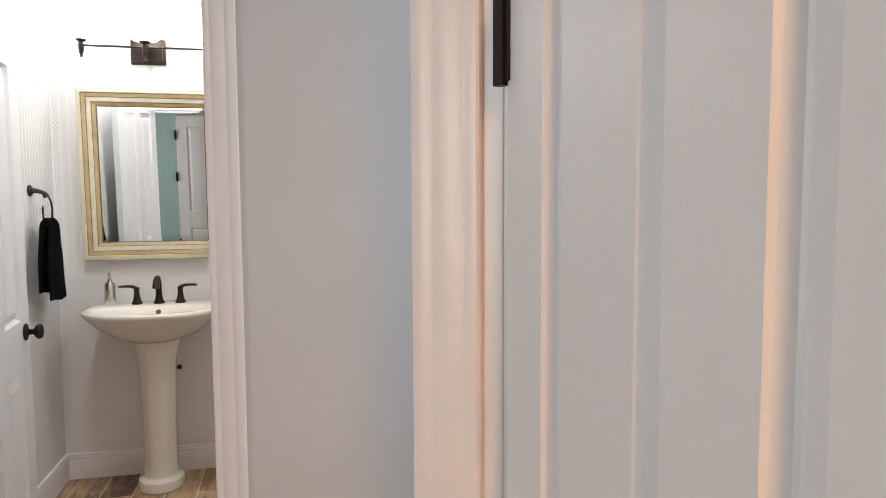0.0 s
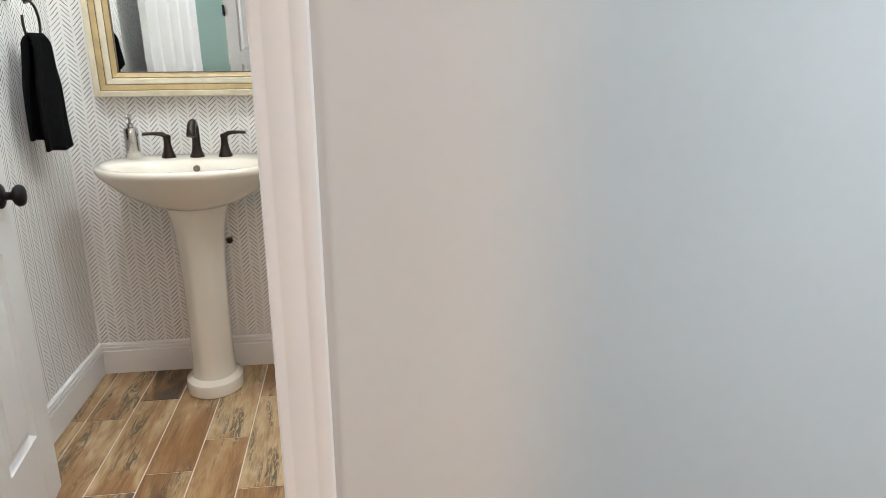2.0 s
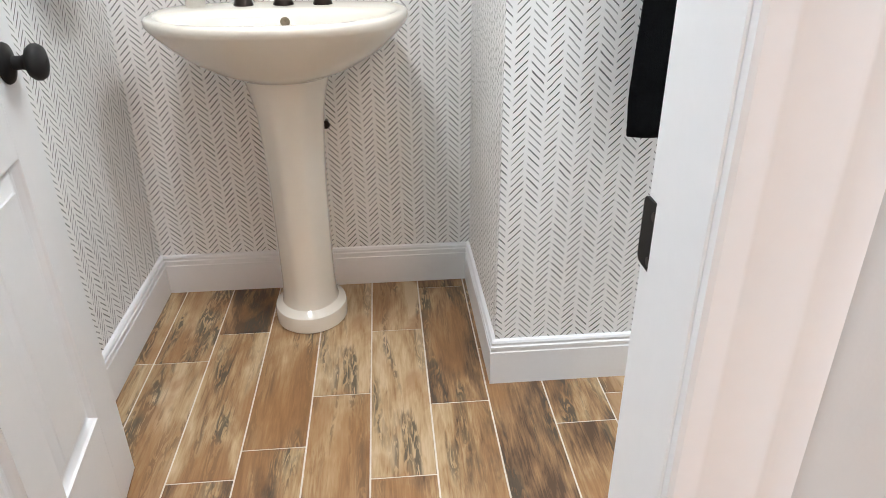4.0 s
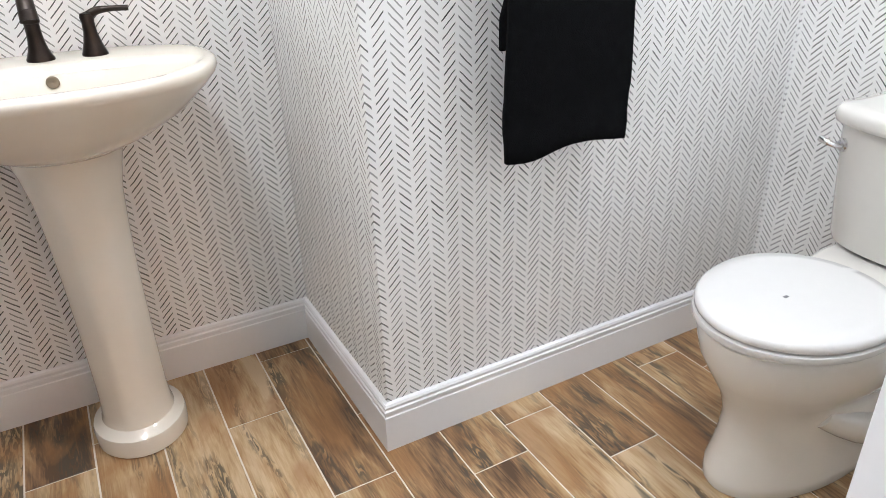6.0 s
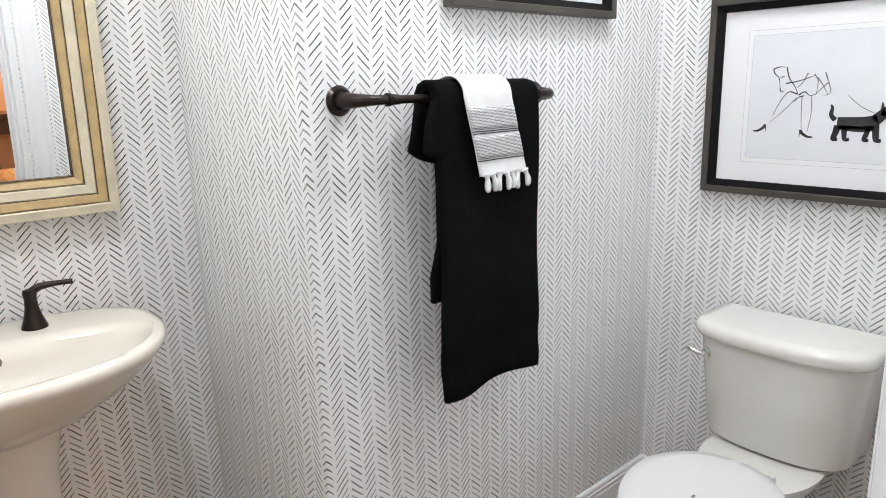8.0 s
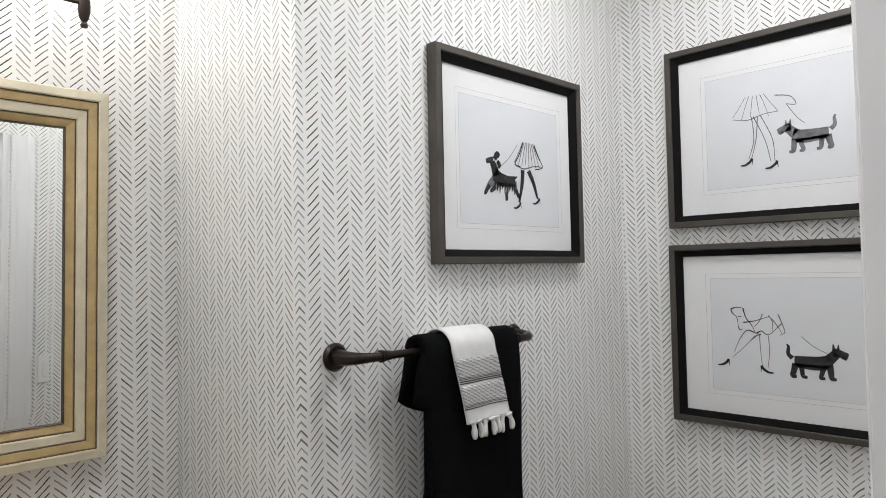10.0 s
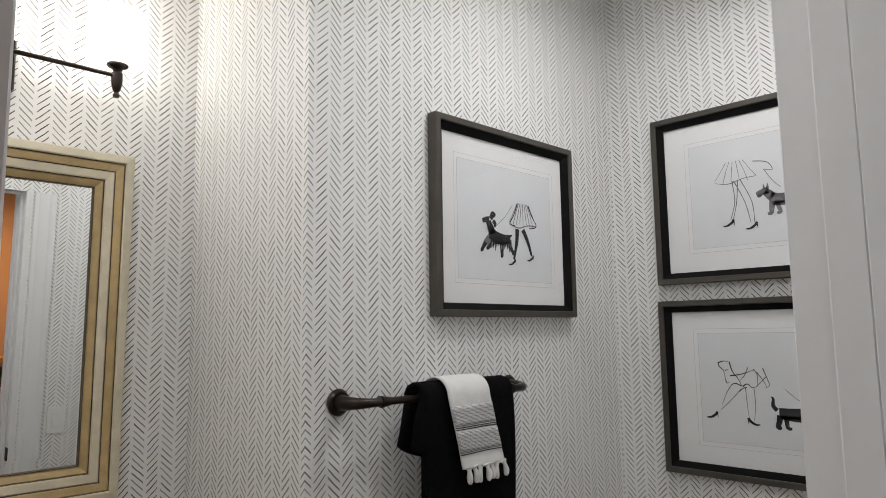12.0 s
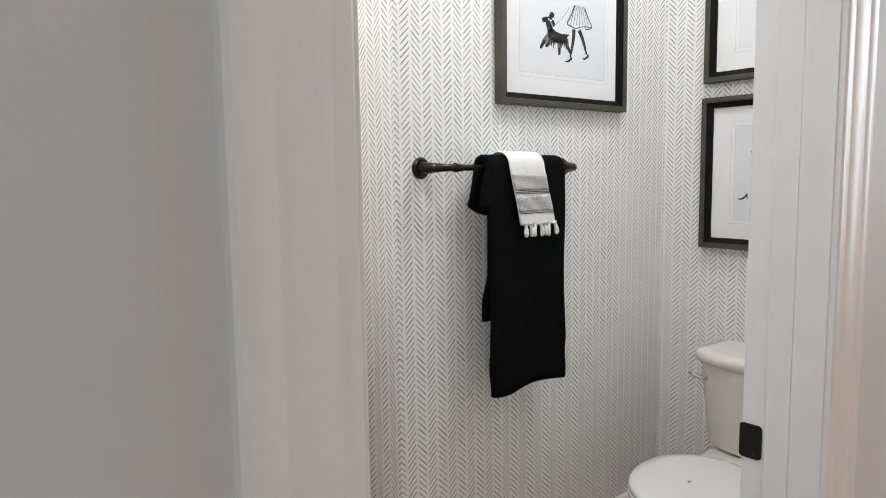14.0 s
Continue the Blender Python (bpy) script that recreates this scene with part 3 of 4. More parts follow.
def d_ring(hw, front, back, z, n=72, cx=SX, square=2.6):
    """A basin's outline: round in front, squarer at the back. front and back are the y reached."""
    cy = back - (back - front) * 0.40
    pts = []
    for i in range(n):
        a = 2 * math.pi * i / n
        c, s = math.cos(a), math.sin(a)
        if s < 0:
            q = 2 / 2.25
            pts.append((cx + hw * math.copysign(abs(c) ** q, c), cy - (cy - front) * abs(s) ** q, z))
        else:
            q = 2 / square
            pts.append((cx + hw * math.copysign(abs(c) ** q, c), cy + (back - cy) * s ** q, z))
    return pts


sink = thing("pedestal_sink", (0, 0, 0), "bisque china pedestal sink with an oval basin", "sink")
rings = [d_ring(0.100, 3.385, 3.60, 0.742), d_ring(0.125, 3.36, 3.62, 0.744), d_ring(0.191, 3.315, 3.65, 0.769), d_ring(0.258, 3.268, 3.664, 0.810), d_ring(0.302, 3.230, 3.668, 0.854),
         d_ring(0.321, 3.210, 3.670, 0.878), d_ring(0.325, 3.204, 3.670, 0.889), d_ring(0.324, 3.205, 3.670, 0.899), d_ring(0.319, 3.211, 3.668, 0.904), d_ring(0.302, 3.228, 3.655, 0.905),
         d_ring(0.290, 3.240, 3.535, 0.904, square=2.2), d_ring(0.280, 3.249, 3.518, 0.899, square=2.2), d_ring(0.272, 3.257, 3.506, 0.887, square=2.2), d_ring(0.247, 3.277, 3.494, 0.856, square=2.2),
         d_ring(0.191, 3.31, 3.475, 0.812, square=2.1), d_ring(0.120, 3.35, 3.44, 0.786, square=2.0), d_ring(0.030, 3.395, 3.42, 0.782, square=2.0)]
part("basin", loft(rings), BISQUE, sink, smooth=60)


def oct_ring(hx, hy, z, cy, n=48, facet=0.55):
    """A ring between round (facet 0) and eight-sided."""
    pts = []
    for i in range(n):
        a = 2 * math.pi * i / n
        c, s = math.cos(a), math.sin(a)
        k = min(1.0 / max(abs(c), abs(s), (abs(c) + abs(s)) * 0.73), 1.25)
        k = facet * k + 1 - facet
        pts.append((SX + hx * c * k, cy + hy * s * k, z))
    return pts


PY = 3.49
rings = [oct_ring(a, b, z, PY, 48, f) for a, b, z, f in ((0.104, 0.118, 0.0, 0), (0.108, 0.122, 0.004, 0), (0.109, 0.123, 0.040, 0), (0.106, 0.120, 0.050, 0), (0.097, 0.110, 0.056, 0), (0.085, 0.097, 0.066, 0.1), (0.080, 0.091, 0.085, 0.4),
         (0.0775, 0.088, 0.14, 0.55), (0.0775, 0.086, 0.30, 0.55), (0.079, 0.086, 0.45, 0.55), (0.083, 0.089, 0.55, 0.5), (0.089, 0.094, 0.64, 0.4), (0.101, 0.102, 0.70, 0.2), (0.113, 0.110, 0.742, 0), (0.10, 0.10, 0.757, 0))]
part("pedestal", loft(rings), BISQUE, sink, smooth=24)
part("overflow", lathe([(0.0125, 0), (0.0125, 0.003), (0.009, 0.004), (0.0005, 0.001)], 20, pose(SX + 0.01, 3.4985, 0.872, 68, 0, 0)), BRASSHOLE, sink, "dull brass overflow ring", 40)
part("drain", lathe([(0.0005, 0), (0.02, 0), (0.022, 0.003), (0.0005, 0.004)], 20, pose(SX, 3.408, 0.778)), BRONZE, sink)

faucet = thing("faucet", (SX, 3.580, 0.904), "oil-rubbed bronze faucet with two lever handles on the sink", "faucet")
part("base", lathe([(0.027, 0), (0.027, 0.004), (0.024, 0.010), (0.019, 0.022), (0.0155, 0.04), (0.014, 0.06)], 24), BRONZE, faucet, smooth=40)
pts = curve([(0, 0, 0.055), (0, 0.002, 0.085), (0, -0.004, 0.112), (0, -0.024, 0.128), (0, -0.05, 0.122), (0, -0.066, 0.100)], 6)
part("spout", tube(pts, [0.0145 - 0.001 * math.sin(3.14 * i / (len(pts) - 1)) + 0.002 * i / len(pts) for i in range(len(pts))], 18), BRONZE, faucet, smooth=50)
part("nozzle", tube([(0, -0.065, 0.102), (0, -0.072, 0.084)], [0.0165, 0.0175], 18), BRONZE, faucet, smooth=40)
for sx in (-1, 1):
    hx = sx * 0.103
    h = part("handle", lathe([(0.026, 0), (0.026, 0.004), (0.0235, 0.010), (0.018, 0.026), (0.0135, 0.046), (0.0125, 0.066), (0.0145, 0.076), (0.0125, 0.084), (0.002, 0.087)], 24, pose(hx, -0.003, 0)), BRONZE, faucet, smooth=45)
    pts = curve([(hx, -0.003, 0.076), (hx + sx * 0.02, -0.005, 0.0875), (hx + sx * 0.05, -0.012, 0.0905), (hx + sx * 0.082, -0.018, 0.0900)], 6)
    part("lever", tube(pts, [0.0105 - 0.0045 * min(1, 1.6 * i / len(pts)) for i in range(len(pts))], 12), BRONZE, h, smooth=50)

soap = thing("soap_dispenser", (-0.862, 3.560, 0.904), "brushed steel soap pump on the sink", "soap dispenser")
part("bottle", lathe([(0.024, 0), (0.0255, 0.002), (0.0255, 0.108), (0.023, 0.114), (0.011, 0.117), (0.0005, 0.118)], 28), STEEL, soap, smooth=40)
part("collar", lathe([(0.012, 0.117), (0.012, 0.129), (0.009, 0.131), (0.0005, 0.132)], 20), STEEL, soap, smooth=40)
part("stem", lathe([(0.0045, 0.131), (0.0045, 0.155), (0.0005, 0.155)], 14), STEEL, soap, smooth=40)
part("spout", tube([(0, 0.008, 0.156), (0, -0.012, 0.157), (0, -0.034, 0.153), (0, -0.040, 0.148)], [0.0075, 0.0075, 0.0048, 0.004], 12), STEEL, soap, smooth=50)

# shut-off valve on the wall below the basin
valve = thing("shutoff_valve", (-0.562, BACK, 0.56), "bronze water shut-off valve on the wall", "valve")
part("stub", tube([(0, 0, 0), (0, -0.04, 0)], 0.006, 12), BRONZE, valve)
part("handle", lathe([(0.0005, 0), (0.010, 0), (0.013, 0.005), (0.010, 0.012), (0.0005, 0.012)], 18, pose(0, -0.04, 0, 90, 0, 0)), BRONZE, valve, smooth=40)

# ---- the mirror ----
MX0, MX1, MZ0, MZ1 = -0.992, -0.317, 1.126, 1.970
mirror = thing("mirror", ((MX0 + MX1) / 2, BACK, MZ0), "mirror in a wide champagne silver and gold frame", "mirror")
mirror.matrix_world = pose((MX0 + MX1) / 2, BACK - 0.003, MZ0, 1.8, 0, 0)
MW, MH = (MX1 - MX0) / 2, MZ1 - MZ0


def step(a, b, pa, pb, r=0.0025):
    return [(a, 0.0), (a, pa - r), (a + r, pa), (b - r, pb), (b, pb - r), (b, 0.0)]


for nm, a, b, pa, pb, mt in (("outer_moulding", 0.0, 0.0222, 0.046, 0.049, SILVER), ("gold_band", 0.0231, 0.0432, 0.042, 0.039, GOLD), ("silver_band", 0.0441, 0.0657, 0.036, 0.034, SILVER), ("inner_gold_band", 0.0666, 0.0845, 0.028, 0.020, GOLD)):
    part(nm, mitred(-MW, MW, 0, MH, step(a, b, pa, pb)), mt, mirror, "rubbed gold leaf band" if mt is GOLD else "")
for a, p in ((0.0205, 0.0425), (0.0415, 0.0370), (0.0640, 0.0295), (0.0845, 0.0210)):
    part("glaze_line", mitred(-MW, MW, 0, MH, step(a + 0.0004, a + 0.0022, p, p, 0.0005)), GLAZE, mirror, "dark glaze line")
gx, g0, g1 = MW - 0.086, 0.086, MH - 0.086
bv = 0.028
part("bevel", loft([[(-gx, -0.0135, g0), (gx, -0.0135, g0), (gx, -0.0135, g1), (-gx, -0.0135, g1)], [(-gx + bv, -0.0145, g0 + bv), (gx - bv, -0.0145, g0 + bv), (gx - bv, -0.0145, g1 - bv), (-gx + bv, -0.0145, g1 - bv)]], cap0=False, cap1=False), MIRROR, mirror, "bevelled mirror edge")
bm = bmesh.new()
bm.faces.new([bm.verts.new(p) for p in ((-gx + bv, -0.0145, g0 + bv), (gx - bv, -0.0145, g0 + bv), (gx - bv, -0.0145, g1 - bv), (-gx + bv, -0.0145, g1 - bv))])
part("glass", bm, MIRROR, mirror)

# ---- the wall lamp over the mirror ----
LX, LZ = -0.662, 2.158
sconce = thing("wall_lamp", (LX, BACK, LZ), "three-light dark bronze wall lamp with lit frosted glass shades", "wall lamp")
part("wall_plate", box(-0.082, 0.082, -0.016, 0, -0.062, 0.064, 0.004), BRONZE, sconce)
part("wall_plate_step", box(-0.070, 0.070, -0.022, -0.016, -0.051, 0.053, 0.003), BRONZE, sconce)
part("post", tube([(0, -0.02, 0.008), (0, -0.085, 0.008)], 0.0075, 14), BRONZE, sconce)
part("bar", tube([(-0.288, -0.085, 0.008), (0.288, -0.085, 0.008)], 0.0055, 14), BRONZE, sconce)
for sx in (-0.288, 0.0, 0.288):
    part("cup", lathe([(0.0005, -0.050), (0.0075, -0.048), (0.0085, -0.042), (0.005, -0.036), (0.010, -0.028), (0.0135, -0.012), (0.0135, 0.014), (0.010, 0.018), (0.012, 0.024), (0.024, 0.030), (0.0265, 0.033), (0.0265, 0.037), (0.0005, 0.038)], 22, pose(sx, -0.085, 0)), BRONZE, sconce, smooth=35)
    part("shade", lathe([(0.028, 0.0385), (0.054, 0.041), (0.060, 0.047), (0.0615, 0.056), (0.0615, 0.172), (0.0575, 0.172), (0.0575, 0.056), (0.054, 0.048), (0.028, 0.044)], 32, pose(sx, -0.085, 0)), SHADE, sconce, "lit frosted glass drum shade", 40)

# ---- towel ring ----
RY, RZ = 3.352, 1.423
ring = thing("towel_ring", (LEFT, RY, RZ), "oil-rubbed bronze towel ring on the wall", "towel ring")
part("rose", lathe([(0.0005, 0), (0.026, 0), (0.0265, 0.005), (0.021, 0.011), (0.0005, 0.012)], 24, pose(0, 0, 0.045, 0, 90, 0)), BRONZE, ring, smooth=40)
pts = curve([(0.008, 0, 0.045), (0.035, -0.001, 0.043), (0.060, -0.002, 0.034), (0.072, -0.002, 0.016)], 5)
part("arm", tube(pts, [0.015 - 0.006 * math.sin(3.14 * i / (len(pts) - 1)) for i in range(len(pts))], 14), BRONZE, ring, smooth=40)
pts = [(0.072, 0.062 * math.sin(a), -0.052 - 0.066 * math.cos(a) + 0.005) for a in (math.pi * (-0.60 + 1.62 * k / 30) for k in range(31))]
part("ring", tube(pts, 0.0042, 10), BRONZE, ring, smooth=40)


def cloth(name, fx, nu, nv, mat, parent, thick=0.008, label=""):
    """A sheet from fx(u, v) made solid."""
    bm = bmesh.new()
    g = [[bm.verts.new(fx(i / nu, j / nv)) for i in range(nu + 1)] for j in range(nv + 1)]
    for j in range(nv):
        for i in range(nu):
            bm.faces.new((g[j][i], g[j][i + 1], g[j + 1][i + 1], g[j + 1][i]))
    ob = part(name, bm, mat, parent, label, 60)
    mod = ob.modifiers.new("thickness", 'SOLIDIFY')
    mod.thickness, mod.offset = thick, 0
    return ob


small = thing("hand_towel", (LEFT + 0.076, RY, 1.312), "black hand towel pulled through the towel ring", "towel")


def ring_fall(front):
    def fx(u, v):
        z = 0.030 - v * (0.37 if front else 0.335)
        spread = 0.055 + 0.055 * min(1.0, v * 2.2) ** 0.8
        y = (u - 0.5) * 2 * spread
        fold = 0.012 * math.sin(u * 11 + v * 1.5) * (1 - 0.5 * v)
        off = (0.016 + 0.006 * v) if front else -(0.018 + 0.002 * v)
        if v < 0.06:
            off *= v / 0.06
        return (off + fold, y + 0.006 * math.sin(v * 6), z + 0.008 * math.sin(u * 5 + 1) * v)
    return fx


cloth("front_fall", ring_fall(True), 20, 24, TERRY, small, 0.010)
cloth("back_fall", ring_fall(False), 20, 24, TERRY, small, 0.010)

# ---- towel bar and towels ----
BZ, BY = 1.379, BUMP_Y - 0.072
DROP = 0.014                                  # how far the bar hangs below the height its towels are drawn for
bar = thing("towel_bar", (0, BUMP_Y, BZ - DROP), "oil-rubbed bronze towel bar on the wall", "towel bar")
for x, s in ((-0.045, 1), (0.535, -1)):
    part("rose", lathe([(0.0005, 0), (0.029, 0), (0.030, 0.005), (0.024, 0.012), (0.0005, 0.013)], 26, pose(x, 0, 0, 90, 0, 0)), BRONZE, bar, smooth=40)
    pts = curve([(x, -0.008, 0), (x, -0.035, 0.0), (x + s * 0.010, -0.060, 0.0), (x + s * 0.038, -0.072, 0.0), (x + s * 0.075, -0.072, 0)], 6)
    part("arm", tube(pts, [0.0185 - 0.0085 * min(1, 1.4 * i / len(pts)) for i in range(len(pts))], 16), BRONZE, bar, smooth=40)
    part("collar", tube([(x + s * 0.074, -0.072, 0), (x + s * 0.094, -0.072, 0)], [0.0115, 0.0095], 16), BRONZE, bar, smooth=30)
    part("ring", tube([(x + s * 0.064, -0.072, 0), (x + s * 0.071, -0.072, 0)], 0.0132, 16), BRONZE, bar, smooth=30)
part("rail", tube([(0.0, -0.072, 0), (0.475, -0.072, 0)], 0.0085, 16), BRONZE, bar, smooth=40)

towel = thing("bath_towel", (0.302, BY, BZ - DROP), "black terry bath towel folded over the towel bar", "towel")


def over(x0, x1, zf, zb, r, lean=0.0, wave=0.012, flare=0.0):
    """A towel over the bar: v runs from the front hem up, over and down the back."""
    lf, lo, lb = BZ - zf, math.pi * r, BZ - zb
    total = lf + lo + lb

    def fx(u, v):
        d = v * total
        x = (x0 + (x1 - x0) * u) - 0.30
        if d < lf:
            y, z = -r, -(lf - d)
            k = 1 - d / lf
            x += lean * k + flare * k * (u - 0.5)
            y -= 0.004 * k + wave * k * math.sin(u * 7.5 + 0.8) * 0.8
            y += 0.0035 * (1 if 0.84 < k < 0.92 else 0)
            x += 0.004 * math.sin(z * 14 + u * 3) * (1 if u < 0.04 or u > 0.96 else 0.3)
            if zf > 1.2:
                x += 0.022 * (1 - u) * (1 - k) ** 3
                z += 0.032 * (1 - u) ** 3 * k ** 3
            z -= 0.014 * k * k * (0.5 + 0.5 * math.cos(u * 6 - 1.2)) if wave > 0.008 else 0
        elif d < lf + lo:
            a = (d - lf) / r
            y, z = -r * math.cos(a), r * math.sin(a)
            x += 0.022 * (1 - u) if zf > 1.2 else 0.0
        else:
            k = (d - lf - lo) / lb
            y, z = r, -(d - lf - lo)
            x += 0.022 * (1 - u) * (1 - k) if zf > 1.2 else 0.0
            x += (0.056 - 0.022 * min(1, max(0, k * 6 - 4.2))) * (1 - u) * min(1, k * 8) if 0.9 < zb < 1 else 0.0
            z += 0.032 * (1 - u) ** 3 * k ** 3 if zf > 1.2 else 0.0
            y += 0.004 * k + wave * 0.4 * k * math.sin(u * 6)
            y = min(y, BUMP_Y - BY - 0.010)
        return (x, y, z)
    return fx


cloth("outer_layer", over(0.116, 0.425, 0.730, 0.925, 0.031, -0.004, 0.012, -0.006), 26, 60, TERRY, towel, 0.012)
cloth("inner_layer", over(0.150, 0.420, 0.800, 0.95, 0.019, 0.002, 0.006, 0.0), 22, 50, TERRY, towel, 0.010)
cloth("folded_edge", over(0.096, 0.215, 1.242, 1.238, 0.026, 0.000, 0.004, 0.01), 14, 24, TERRY, towel, 0.020)

guest = thing("guest_towel", (0.253, BY, BZ - DROP), "white fringed guest towel with grey woven stripes over the black towel", "towel")


def band(z0, z1, out=0.0):
    """A stretch of the guest towel's front fall between two heights."""
    def fx(u, v):
        z = z0 + (z1 - z0) * v
        k = (1.40 - z) / 0.25
        x = -0.076 + 0.142 * u + 0.062 * k + 0.012 * k * (u - 0.5)
        return (x, -0.0475 - out - (0.003 + 0.004 * math.sin(u * 5 + k * 2)) * max(0.0, min(1.0, k * 2)), z - BZ)
    return fx


guest_front = band(1.379, 1.212)


def guest_sheet(u, v):
    """Up the front, over the bar and a little way down the back."""
    if v < 0.5:
        return guest_front(u, 1 - v / 0.5)
    if v < 0.8:
        a = math.pi * (v - 0.5) / 0.3
        x, y, z = guest_front(u, 0.0)
        return (x, y * math.cos(a), 0.045 * math.sin(a))
    x, y, z = guest_front(u, 0.0)
    return (x, -y, -0.10 * (v - 0.8) / 0.2)


cloth("cotton_sheet", guest_sheet, 12, 50, LINEN, guest, 0.004)
cloth("grey_band", band(1.358, 1.311, 0.0026), 12, 5, WEAVE, guest, 0.0016)
cloth("lower_grey_band", band(1.298, 1.249, 0.0026), 12, 5, WEAVE, guest, 0.0016)
for z in (1.3065, 1.302, 1.2445):
    cloth("dark_stripe", band(z + 0.0022, z, 0.0026), 12, 1, STITCH, guest, 0.0018)
for i in range(7):
    u = (i + 0.5) / 7
    x = -0.076 + 0.142 * u + 0.062 * 0.82
    w = 0.004 * math.sin(i * 2.3)
    y = -0.055 + 0.002 * math.sin(i * 1.7)
    low = 1.176 - 0.006 * math.sin(i * 3.1)
    part("tassel", tube(curve([(x, y, 1.215 - BZ), (x + 0.001 + w, y - 0.002, 1.204 - BZ), (x + 0.003 + w * 2, y - 0.001, 1.190 - BZ), (x + 0.005 + w, y, low - BZ)], 4), [0.0095, 0.0080, 0.0062, 0.0052, 0.0052, 0.0060, 0.0068, 0.0074, 0.0076, 0.0074, 0.0068, 0.0056, 0.0036], 8), LINEN, guest, "knotted white tassel", 50)

# ---- pictures ----


def strokes(lines, wide, y):
    """Flat brush strokes: each a run of (x, z, half width)."""
    bm = bmesh.new()
    for run in lines:
        pts = [Vector((x, 0, z)) for x, z, w in run]
        left, right = [], []
        for i, p in enumerate(pts):
            d = (pts[min(i + 1, len(pts) - 1)] - pts[max(i - 1, 0)]).normalized()
            nrm = Vector((-d.z, 0, d.x))
            w = run[i][2] * wide
            left.append(bm.verts.new((p.x + nrm.x * w, y, p.z + nrm.z * w)))
            right.append(bm.verts.new((p.x - nrm.x * w, y, p.z - nrm.z * w)))
        for i in range(len(pts) - 1):
            bm.faces.new((left[i], left[i + 1], right[i + 1], right[i]))
    return bm


def smooth_run(pts, w0, w1, wm=None):
    run = curve([(x, 0, z) for x, z in pts], 5)
    n = len(run) - 1
    wm = (w0 + w1) / 2 if wm is None else wm
    out = []
    for i, p in enumerate(run):
        t = i / n
        w = w0 + (wm - w0) * min(1, 2 * t) if t < 0.5 else wm + (w1 - wm) * (2 * t - 1)
        out.append((p.x, p.z, max(w, 0.0003)))
    return out


def dog(x, z, s, flip=1):
    """A small terrier in ink, trotting: deep body, short legs, square muzzle, pricked ears, tail up."""
    def at(pts):
        return [(x + flip * a * s, z + b * s) for a, b in pts]
    body = [smooth_run(at([(-0.42, 0.37), (-0.15, 0.36), (0.15, 0.37), (0.36, 0.42)]), 0.11 * s, 0.13 * s, 0.13 * s),
            smooth_run(at([(-0.38, 0.27), (0.0, 0.235), (0.30, 0.26)]), 0.05 * s, 0.05 * s, 0.06 * s),
            smooth_run(at([(0.30, 0.42), (0.42, 0.54), (0.48, 0.60)]), 0.12 * s, 0.09 * s),
            smooth_run(at([(0.40, 0.615), (0.54, 0.585), (0.70, 0.535)]), 0.095 * s, 0.06 * s, 0.085 * s),
            smooth_run(at([(0.58, 0.52), (0.66, 0.46)]), 0.05 * s, 0.02 * s)]
    for a, b, w in ((-0.40, -0.47, 0.075), (-0.28, -0.24, 0.06), (0.20, 0.13, 0.06), (0.32, 0.36, 0.075)):
        body.append(smooth_run(at([(a, 0.30), ((a + b) / 2, 0.14), (b, 0.02), (b + 0.09, 0.01)]), w * s, 0.032 * s, w * 0.8 * s))
    body.append(smooth_run(at([(-0.46, 0.42), (-0.55, 0.52), (-0.54, 0.68), (-0.58, 0.74)]), 0.055 * s, 0.012 * s, 0.04 * s))
    body.append(smooth_run(at([(0.42, 0.65), (0.40, 0.80)]), 0.045 * s, 0.006 * s))
    body.append(smooth_run(at([(0.50, 0.65), (0.51, 0.79)]), 0.04 * s, 0.006 * s))
    return body


